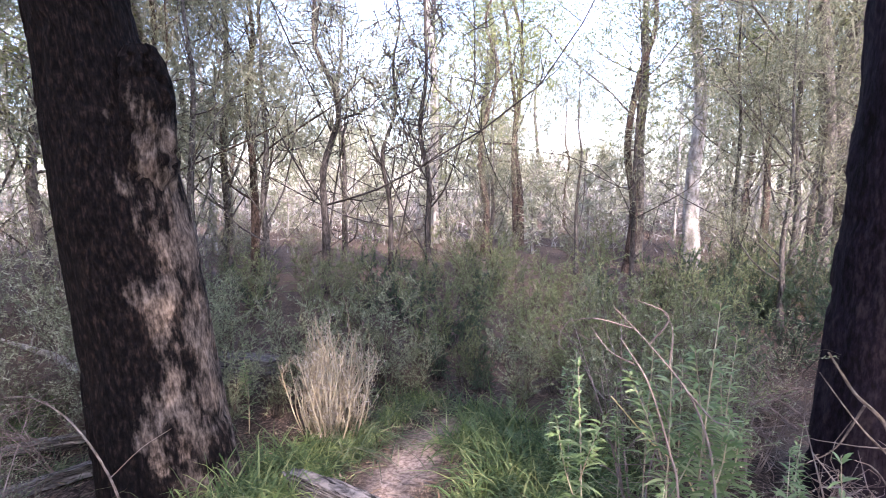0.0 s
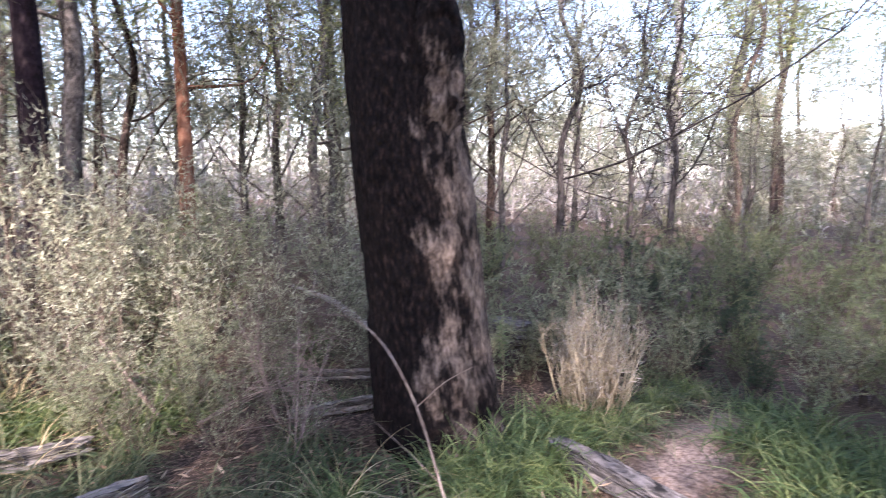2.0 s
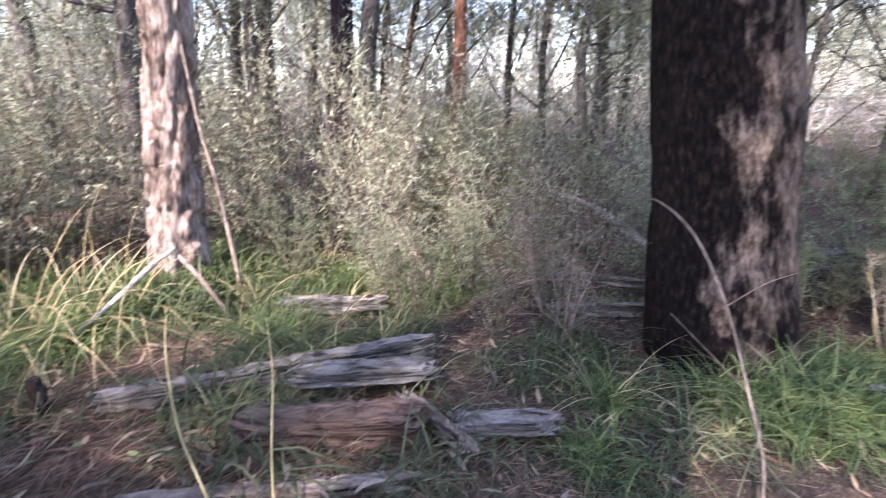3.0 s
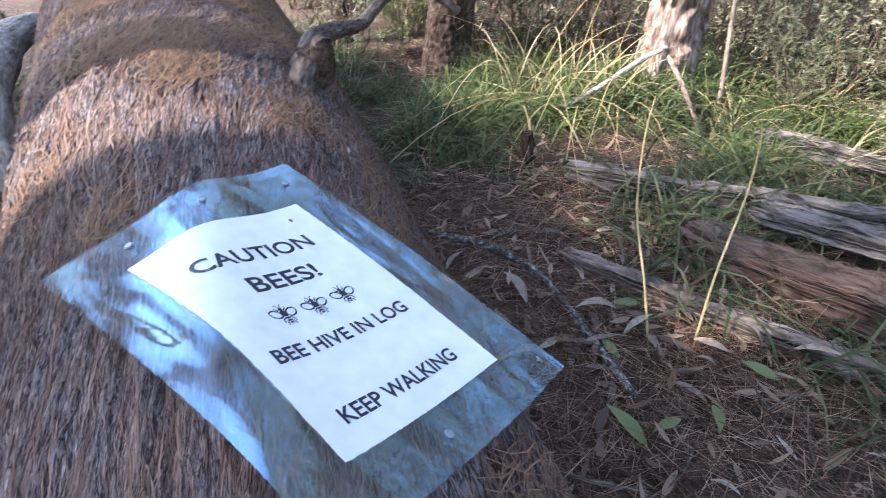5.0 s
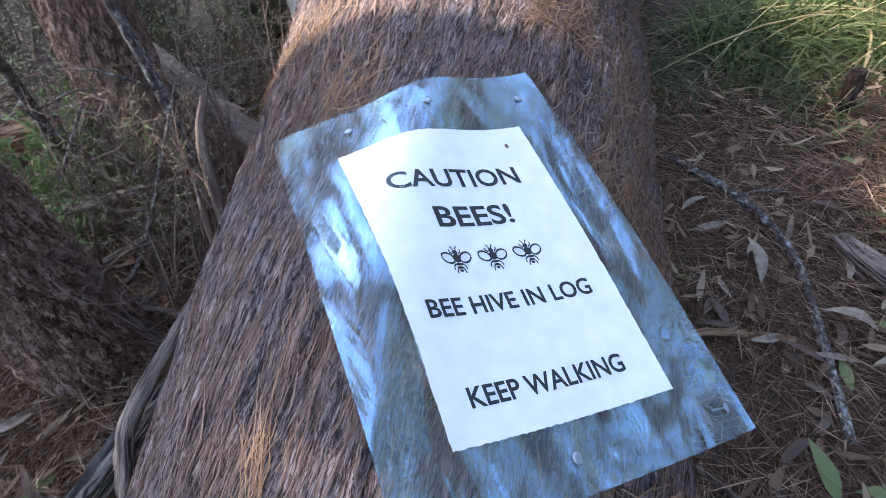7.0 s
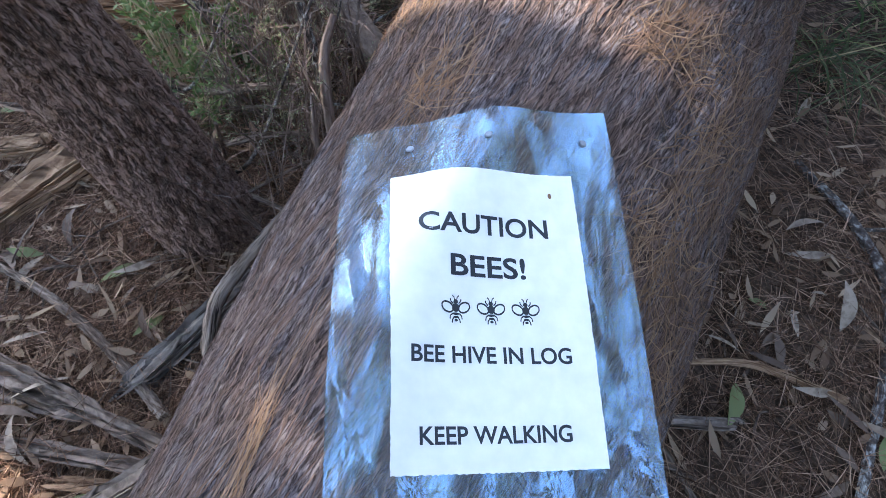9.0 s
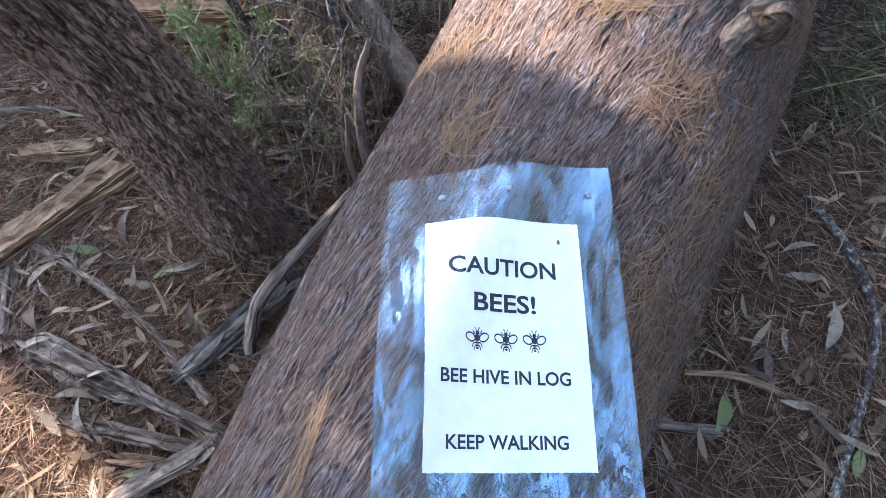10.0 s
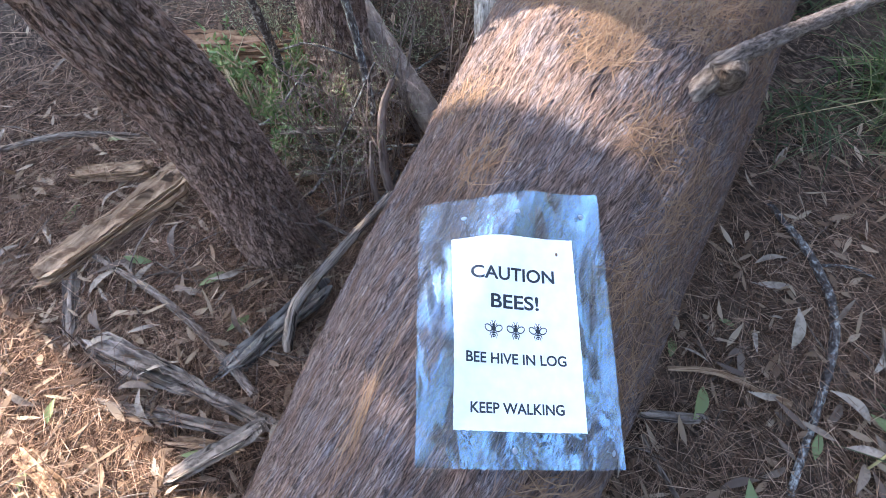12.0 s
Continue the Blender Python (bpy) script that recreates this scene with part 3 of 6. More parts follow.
def grow(seed, height, r0, lean=(0, 0), limbs=9, start=0.35, spread=0.35, leaves=6000, leaf=(0.09, 0.02), clump=0.35, droop=0.0, up=0.5, sides=10, twigs=0, bend=0.03, scrag=0.0, twig_r=0.004):
    """A tree: its trunk, each of its limbs, and its leaves in clumps round the twigs."""
    global RNG
    RNG = np.random.default_rng(seed)
    trunk, crown, arms, twig = Geo(), Geo(), [], Geo()
    steps = 7
    pts = [np.array([0, 0, -0.3])]
    for s in range(1, steps + 1):
        pts.append(np.array([lean[0], lean[1], 1.0]) * height * s / steps + RNG.normal(size=3) * [bend, bend, 0] * min(s, 3) * height / 10)
    rad = [r0 * 1.25] + [r0 * (1 - 0.85 * (s / steps)) for s in range(1, steps + 1)]
    p = tube(trunk, pts, rad, sides, 26)
    ends = []
    for i in range(limbs):
        wood = Geo()
        u = start + (0.97 - start) * (i + RNG.random()) / limbs
        b = p[int(u * (len(p) - 1))]
        az = i * 2.4 + RNG.random()
        ln = height * spread * (1.15 - 0.75 * u) * (0.6 + 0.7 * RNG.random())
        dd = np.array([math.cos(az), math.sin(az), up * (0.4 + 1.2 * RNG.random())])
        mid = b + dd * ln * 0.5 + RNG.normal(size=3) * (0.07 + scrag) * ln
        end = b + dd * ln + np.array([0, 0, 0.15 - droop]) * ln + RNG.normal(size=3) * (0.1 + scrag) * ln
        rb = max(0.006, r0 * (1 - 0.85 * u) * 0.34)
        arch = np.array([0, 0, 0.12 * ln])
        q = tube(wood, [b, b * 0.65 + mid * 0.35 + RNG.normal(size=3) * 0.05 * ln, mid + arch, mid * 0.4 + end * 0.6 + arch * 0.9 + RNG.normal(size=3) * 0.06 * ln, end - arch], [rb, rb * 0.8, rb * 0.55, rb * 0.35, 0.004], 5, 11, cap=False)
        ends += [end, mid * 0.35 + end * 0.65]
        for _ in range(4):
            k = RNG.integers(3, 11)
            e2 = q[k] + unit(1, up * 0.6)[0] * ln * (0.18 + 0.26 * RNG.random())
            m2 = (q[k] + e2) / 2 + RNG.normal(size=3) * 0.06 * ln
            tube(twig, [q[k], m2, e2], [rb * 0.35, rb * 0.22, 0.003], 4, 5, cap=False)
            ends += [e2, m2]
        for _ in range(twigs):
            k = RNG.integers(1, 8)
            e2 = q[k] + unit(1, 0.5)[0] * ln * (0.12 + 0.3 * RNG.random())
            tube(twig, [q[k], (q[k] + e2) / 2 + RNG.normal(size=3) * 0.03 * ln, e2], [twig_r, twig_r * 0.7, twig_r * 0.35], 3, 4, cap=False)
        arms.append(wood)
    ends.append(p[-1])
    ends = np.array(ends)
    if leaves:
        c = ends[RNG.integers(0, len(ends), leaves)]
        # leaves hang in sprays: several share one small centre
        spray = RNG.normal(size=(len(ends) * 4, 3)) * clump * [1, 1, 0.7]
        pick = RNG.integers(0, len(spray), leaves)
        c = ends[pick % len(ends)] + spray[pick]
        off = RNG.normal(size=(leaves, 3)) * clump * 0.3
        blades(crown, c + off, unit(leaves, -droop * 4), leaf[0] * (0.5 + 0.9 * RNG.random(leaves)), leaf[1], segs=0)
    return trunk, arms, twig, crown


def tree_thing(name, grown, bark, leafmat, label, category="tree", group="", m=None):
    trunk, arms, twig, crown = grown
    root = new(name)
    part("trunk", trunk, bark, root)
    for w in arms:
        part("limb", w, bark, root)
    tagged(part("twigwork", twig, bark, root), kind="stuff")
    if crown.n:
        tagged(part("crown", crown, leafmat, root), kind="stuff")
    if m:
        root.matrix_world = m
    return tagged(root, label, category, group)


def at(x, y, turn=0, size=1.0, dz=0.0):
    return Matrix.Translation((x, y, float(gz(x, y)) + dz)) @ Matrix.Rotation(radians(turn), 4, "Z") @ Matrix.Diagonal((size, size, size, 1))


def place(master, m):
    """A copy that takes m with its own scale."""
    ob = copy_thing(master, m)
    ob.matrix_world = m
    return ob


def burnt_mat():
    k = Nodes("burnt_gum_bark")
    uv = k.coords("UV", (1, 0.3, 1))
    fib = k.noise(uv, 60.0, 6, 0.65)
    char = k.ramp(fib, (0.42, (0.004, 0.003, 0.003)), (0.55, (0.010, 0.007, 0.0065)), (0.70, (0.035, 0.022, 0.018)))
    pale = k.ramp(fib, (0.38, (0.035, 0.025, 0.02)), (0.5, (0.10, 0.073, 0.058)), (0.64, (0.19, 0.146, 0.118)))
    # unburnt patches on the side that faces the path
    sx = k.n("ShaderNodeSeparateXYZ", Vector=k.n("ShaderNodeTexCoord").outputs["Object"])
    side = k.math("ADD", sx.outputs[0], k.math("MULTIPLY", sx.outputs[2], 0.13))
    right = k.math("MULTIPLY", k.math("ADD", side, 1.38), 1.5)
    patch = k.math("ADD", k.noise(k.coords("UV", (1, 0.4, 1)), 9.0, 7, 0.65), k.math("ADD", k.math("SUBTRACT", k.math("MINIMUM", right, 0.22), k.math("MULTIPLY", k.math("MAXIMUM", k.math("SUBTRACT", sx.outputs[2], 1.45), 0.0), 0.28)), k.math("MULTIPLY", k.math("SUBTRACT", k.noise(k.coords("UV", (1, 0.8, 1)), 2.3, 2), 0.5), 0.5)))
    patch = k.math("ADD", patch, k.math("MULTIPLY", k.math("SUBTRACT", k.noise(k.coords("UV", (1, 0.16, 1)), 46.0, 5, 0.7), 0.5), 0.36))
    fac = k.ramp(patch, (0.61, (0, 0, 0)), (0.75, (1, 1, 1)))
    k.bump(fib, 0.9, 0.012)
    return k.done(k.mix(fac, char, pale), 0.95, 0.06)


M_BURNT = burnt_mat()


def crown_over(root, foot, bark, seed, reach=2.6, leaves=7000, limbs=8, rise=2.6):
    """A spreading gum crown high over a near trunk: limbs with hanging sprays of long leaves. Out of view, added to dim
    the sky light.
    """
    global RNG
    RNG = np.random.default_rng(seed)
    c, foot = Geo(), np.array(foot, float)
    ends = []
    for i in range(limbs):
        b = Geo()
        a = i * 2.4 + RNG.random()
        e = foot + np.array([math.cos(a) * reach * (0.5 + 0.6 * RNG.random()), math.sin(a) * reach * (0.5 + 0.6 * RNG.random()), rise * RNG.random()])
        q = tube(b, [foot + [0, 0, -0.1 * i], (foot + e) / 2 + RNG.normal(size=3) * 0.2, e], [0.07, 0.045, 0.012], 7, 14, cap=False)
        part("limb", b, bark, root)
        ends += [q[6], q[9], q[11], q[13]]
    ends = np.array(ends)
    spray = ends[RNG.integers(0, len(ends), 240)] + RNG.normal(size=(240, 3)) * [0.55, 0.55, 0.4]
    blades(c, spray[RNG.integers(0, 240, leaves)] + RNG.normal(size=(leaves, 3)) * 0.16, unit(leaves, -0.9), 0.10 + 0.08 * RNG.random(leaves), 0.03, segs=0)
    tagged(part("crown", c, M_GUMLEAF, root), kind="stuff")


def burnt_gum():
    """The big charred gum beside the path, with pale patches where the bark has come away and a broken-off stub."""
    root = new("burnt_gum_tree")
    g = Geo()
    rel = strands(0.012, 30, 3.0)

    def relief(T, L, r):
        return rel(T, L, r) + 0.05 * (vnoise(T / (2 * np.pi) * 4, L * 1.1 + 5, 4) - 0.5)
    y0 = 2.80
    tube(g, [(-1.44, y0, -0.6), (-1.47, y0, -0.1), (-1.545, y0, 0.6), (-1.63, y0, 1.2), (-1.70, y0, 1.75), (-1.77, y0, 2.2), (-1.82, y0, 2.7), (-1.95, y0 + 0.1, 5), (-1.9, y0 + 0.1, 8)],
         [0.44, 0.36, 0.32, 0.30, 0.28, 0.245, 0.235, 0.2, 0.12], 96, 330, relief)
    part("trunk", g, M_BURNT, root)
    s = Geo()
    tube(s, [(-1.50, y0 - 0.06, 1.25), (-1.46, y0 - 0.08, 1.6), (-1.455, y0 - 0.08, 1.9), (-1.47, y0 - 0.08, 2.08), (-1.48, y0 - 0.08, 2.14)], [0.10, 0.135, 0.125, 0.09, 0.05], 40, 60, strands(0.03, 16, 9.0))
    part("broken_stub", s, M_BURNT, root, "splintered stub of a broken limb")
    crown_over(root, (-1.93, y0 + 0.1, 6.6), M_CHAR, 801, 3.0, 9000)
    return tagged(root, "thick charred gum trunk with pale patches and a broken stub", "tree")


burnt_gum()


def trunk_tree(name, pts, radii, relief, bark, label, sides=48, n=160, split=4):
    root = new(name)
    g = Geo()
    k = min(split, len(pts) - 2)
    tube(g, pts[:k + 1], radii[:k + 1], sides, n, relief, cap=False)
    tube(g, pts[k:], radii[k:], 20, 40)
    part("trunk", g, bark, root)
    top = np.array(pts[-1], float)
    low = np.array(pts[-2], float)
    c = Geo()
    for i in range(6):
        b = Geo()
        s = low + (top - low) * (0.25 + 0.14 * i)
        e = s + np.array([math.cos(i * 2.3), math.sin(i * 2.3), 0.7]) * (1.5 - 0.12 * i)
        tube(b, [s, (s + e) / 2 + [0, 0, 0.12], e], [radii[-1] * 0.5, radii[-1] * 0.35, 0.008], 6, 10)
        part("limb", b, bark, root)
        n = 330
        blades(c, e - (e - s) * 0.4 * RNG.random((n, 1)) + RNG.normal(size=(n, 3)) * 0.3, unit(n, -0.5), 0.2, 0.024, segs=0)
    tagged(part("crown", c, M_OAKLEAF, root), kind="stuff")
    return tagged(root, label, "tree")


# the dark trunk at the other side of the path
CHARRED = trunk_tree("charred_tree", [(2.20, 2.78, -0.5), (2.21, 2.76, 0.0), (2.24, 2.75, 1.0), (2.30, 2.75, 2.4), (2.3, 2.8, 5), (2.3, 2.8, 8)], [0.36, 0.3, 0.27, 0.255, 0.2, 0.1],
           strands(0.022, 22, 2.5, 4), M_CHAR, "dark charred trunk of a standing tree")
crown_over(CHARRED, (2.3, 2.8, 6.2), M_CHAR, 802, 3.0, 9000)
# sunlit stringybark behind the grass
STRINGY = trunk_tree("stringybark_tree", [(-4.0, 1.14, -0.3), (-3.98, 1.14, 0.1), (-3.93, 1.16, 0.8), (-3.88, 1.2, 1.6), (-3.8, 1.2, 3.5), (-3.75, 1.2, 7)], [0.2, 0.165, 0.14, 0.13, 0.11, 0.06],
           strands(0.028, 17, 4.5, 9), M_STRINGY, "sunlit stringybark with peeling brown and cream bark", 80, 340)
crown_over(STRINGY, (-3.78, 1.2, 5.6), M_STRINGY, 803, 2.4, 5000)
trunk_tree("ironbark_tree", [(-4.2, -0.16, -0.3), (-4.2, -0.14, 0.1), (-4.22, -0.08, 0.6), (-4.3, 0.02, 1.2), (-4.4, 0.1, 3), (-4.4, 0.1, 6)], [0.17, 0.14, 0.125, 0.12, 0.1, 0.06],
           furrow(0.013, 13, 12.0, 2), M_IRON, "slender dark ironbark trunk with furrowed bark", 64, 260)
# leaning she-oak trunk by the log
trunk_tree("leaning_she_oak", [(-0.91, -0.95, -0.2), (-0.885, -0.93, 0.0), (-0.87, -0.918, 0.1), (-0.81, -0.88, 0.6), (-0.73, -0.855, 0.92), (-0.58, -0.86, 1.6), (-0.4, -1.05, 2.6), (-0.1, -1.4, 4)], [0.15, 0.125, 0.112, 0.09, 0.077, 0.06, 0.05, 0.03],
           furrow(0.0095, 20, 13.0, 5), M_OAK, "leaning she-oak trunk with corky furrowed grey-brown bark", 150, 380, 5)
trunk_tree("she_oak", [(-1.38, -1.40, -0.2), (-1.38, -1.40, 0.0), (-1.385, -1.395, 0.5), (-1.38, -1.41, 1.2), (-1.37, -1.45, 3.0), (-1.33, -1.5, 6.2), (-1.3, -1.55, 9.0)], [0.15, 0.115, 0.1, 0.095, 0.075, 0.055, 0.03],
           furrow(0.009, 18, 13.0, 8), M_OAK, "dark she-oak trunk with furrowed bark", 120, 260)

# unseen tall gums added beside and behind the path, crowns closed over for shade
for x, y, seed, h in [(0.45, -3.86, 811, 7.0), (2.08, -1.76, 812, 6.5), (0.52, -4.17, 813, 7.5), (0.59, -5.11, 814, 7.5)]:
    tall = trunk_tree("tall_gum", [(x, y, -0.3), (x, y, 0.2), (x + 0.1, y, 2.0), (x + 0.05, y + 0.1, 4.0), (x, y, h), (x, y, h + 2)], [0.2, 0.16, 0.14, 0.12, 0.09, 0.05], strands(0.01, 16, 3.0, seed), M_IRON, "unseen tall dark-barked gum added beside the path for shade", 24, 40)
    crown_over(tall, (x, y, h), M_IRON, seed, 2.8, 9000)
# an unseen slim gum, added so its trunk's shadow falls across the log
x, y = 0.09, -4.66
trunk_tree("tall_gum", [(x, y, -0.3), (x, y, 0.2), (x + 0.01, y, 2.0), (x, y + 0.02, 4.0), (x - 0.01, y, 6.0), (x, y, 8.5)], [0.15, 0.12, 0.1, 0.092, 0.08, 0.04], strands(0.01, 16, 3.0, 815), M_IRON, "unseen slim dark-barked gum added to shade the log", 24, 40)

# distant and middle trees: a few kinds, repeated
GROUP = "bush trees"
KINDS = [grow(100 + i, **a) for i, a in enumerate([
    dict(height=9, r0=0.12, limbs=13, start=0.18, spread=0.3, leaves=6500, leaf=(0.28, 0.022), clump=0.42, droop=0.15, up=0.9, scrag=0.05),
    dict(height=7, r0=0.075, limbs=12, start=0.12, spread=0.34, leaves=6000, leaf=(0.26, 0.02), clump=0.4, droop=0.2, up=0.9, scrag=0.05, bend=0.05),
    dict(height=12, r0=0.17, limbs=12, start=0.35, spread=0.24, leaves=7000, leaf=(0.13, 0.032), clump=0.5, droop=0.05),
    dict(height=10, r0=0.11, limbs=11, start=0.3, spread=0.25, leaves=6500, leaf=(0.13, 0.032), clump=0.5, droop=0.05, lean=(0.06, 0.02), bend=0.055),
    dict(height=6, r0=0.06, limbs=14, start=0.08, spread=0.42, leaves=0, twigs=30, up=1.2, scrag=0.12, sides=7, bend=0.06, twig_r=0.008),
    dict(height=5, r0=0.045, limbs=12, start=0.1, spread=0.4, leaves=3500, leaf=(0.16, 0.012), clump=0.34, twigs=14, up=0.8, scrag=0.08, sides=7),
    dict(height=7.5, r0=0.08, limbs=16, start=0.08, spread=0.3, leaves=10000, leaf=(0.2, 0.011), clump=0.36, droop=0.25, twigs=6, up=0.9, scrag=0.05),
])]
LOOKS = [(M_FAROAK, M_OAKLEAF, "she-oak with fine drooping grey-green needles", "she_oak_tree"), (M_IRON, M_OAKLEAF, "thin she-oak with drooping olive needles", "she_oak_tree"),
         (M_FAROAK, M_GUMLEAF, "grey-barked gum with a sparse olive crown", "gum_tree"), (M_IRON, M_GUMLEAF, "dark-barked gum with a sparse green crown", "gum_tree"),
         (M_DTWIG, None, "bare dead wattle with a tangle of dark branches", "dead_wattle"), (M_DTWIG, M_OAKLEAF, "half-dead grey shrubby tree with few leaves", "dead_wattle"),
         (M_FAROAK, M_FARLEAF, "bushy she-oak with dense fine grey-green needles", "she_oak_tree")]
MASTERS = {}


def plant(kind, x, y, turn=None, size=1.0, bark=None, label=None):
    key = (kind, bark.name if bark else "")
    m = at(x, y, RNG.random() * 360 if turn is None else turn, size)
    if key in MASTERS:
        return place(MASTERS[key], m)
    b, l, lab, nm = LOOKS[kind]
    MASTERS[key] = tree_thing(nm, KINDS[kind], bark or b, l, label or lab, "tree", GROUP, m)
    return MASTERS[key]


RNG = np.random.default_rng(11)
# the trees that can be told apart: kind, place, turn, size, bark
for row in [(4, -2.05, 9.2, 30, 1.2, None), (4, -0.35, 10.4, 140, 1.1, None), (4, -1.0, 9.6, 250, 0.9, None), (1, -3.4, 9.6, 80, 1.1, None), (3, 3.7, 11.5, 10, 0.9, None),
            (2, 5.3, 12.0, 60, 1.0, M_PALE, "pale-barked gum with a sparse olive crown"), (2, -0.5, 18.0, 200, 1.1, M_PALE, "pale-barked gum with a sparse olive crown"), (5, 3.0, 9.0, 0, 1.0, None), (0, 5.1, 7.6, 90, 0.9, None), (2, -4.9, 6.6, 0, 0.5, None),
            (3, -6.3, 5.55, 20, 0.95, M_RED, "gum with smooth reddish-brown bark"), (2, -5.95, 3.65, 100, 0.85, M_CHAR, "gum with a fire-blackened trunk"), (2, -7.0, 4.7, 200, 0.85, None), (1, -7.5, 5.75, 0, 1.0, None),
            (0, -5.9, 1.5, 90, 0.8, None), (1, -5.0, -0.95, 10, 0.8, None), (3, 2.2, 17.0, 100, 1.1, None), (2, 1.2, 19.0, 300, 1.0, None), (3, 8.0, 11.0, 10, 0.9, None), (5, 1.0, 12.5, 80, 1.0, None),
            (6, -2.9, 8.8, 60, 0.75, None), (6, -3.4, 7.4, 100, 0.75, None), (6, -4.6, 8.4, 170, 0.9, None), (6, -2.4, 12.8, 300, 0.9, None), (6, 0.9, 11.2, 20, 0.45, None), (6, 2.6, 11.2, 80, 0.55, None), (6, 4.6, 7.4, 200, 0.7, None), (6, 4.0, 6.6, 30, 0.5, None), (6, -4.2, 10.6, 90, 1.1, None), (6, -5.8, 6.9, 50, 0.9, None), (6, 6.8, 8.0, 120, 0.9, None),
            (6, -7.0, 7.5, 20, 0.9, None), (6, -9.0, 8.0, 300, 1.0, None), (6, -5.2, 7.4, 260, 0.8, None),
            (0, -9.5, 4.2, 30, 1.0, None), (1, -10.5, 7.5, 80, 1.2, None), (0, -12.0, 5.0, 140, 1.2, None), (6, -8.6, 3.0, 200, 0.9, None), (1, -11.0, 2.5, 250, 1.1, None), (0, -9.0, 1.2, 300, 1.0, None), (6, -7.6, 2.0, 40, 0.7, None), (1, -8.0, -0.4, 100, 1.0, None), (0, -10.5, -1.0, 170, 1.1, None),
            (3, 0.9, 14.5, 40, 0.85, None), (3, 2.0, 16.0, 130, 0.9, None), (2, 4.4, 13.0, 220, 0.8, None), (3, 7.0, 12.5, 310, 0.8, None),
            (5, 4.2, 8.2, 200, 1.0, None), (1, -4.2, 8.0, 120, 0.95, None), (0, -6.0, 8.8, 200, 0.9, None), (1, -5.4, 11.0, 10, 1.1, None), (0, 6.3, 9.6, 40, 1.0, None)]:
    plant(*row)
# the forest all round, thinner in the clearing ahead
for i in range(44):
    ang = -0.95 + 3.0 * RNG.random()
    d = 10.5 + 24 * RNG.random() ** 0.9
    if -0.35 < ang < -0.1 and d < 24:
        d += 12
    plant([0, 1, 2, 3, 0, 1, 5, 1][i % 8], -0.5 - d * math.sin(ang), 0.5 + d * math.cos(ang), None, 0.8 + 0.5 * RNG.random())
# unseen trees added behind the camera, placed so their crowns shade the log
for x, y, k, turn, s in [(-0.02, -3.36, 2, 21, 1.15), (4.32, -8.07, 2, 302, 0.87), (5.67, 2.58, 3, 65, 0.65), (1.99, -1.66, 0, 198, 1.1), (5.89, -0.14, 1, 291, 1.12), (0.22, -8.75, 1, 143, 0.84),
                         (4.03, -5.78, 0, 307, 0.8), (0.65, -8.32, 1, 149, 0.9), (0.39, -8.81, 1, 141, 0.87), (5.33, -4.83, 0, 161, 0.89), (-0.17, -9.48, 0, 107, 0.86), (-0.88, -9.68, 0, 133, 0.75),
                         (-1.62, -10.54, 0, 82, 0.89), (1.9, -0.11, 1, 59, 0.79), (-0.3, -8.17, 1, 104, 0.86), (0.31, -7.03, 0, 191, 0.65), (4.94, -3.26, 0, 319, 1.04)]:
    plant(k, x, y, turn, s)


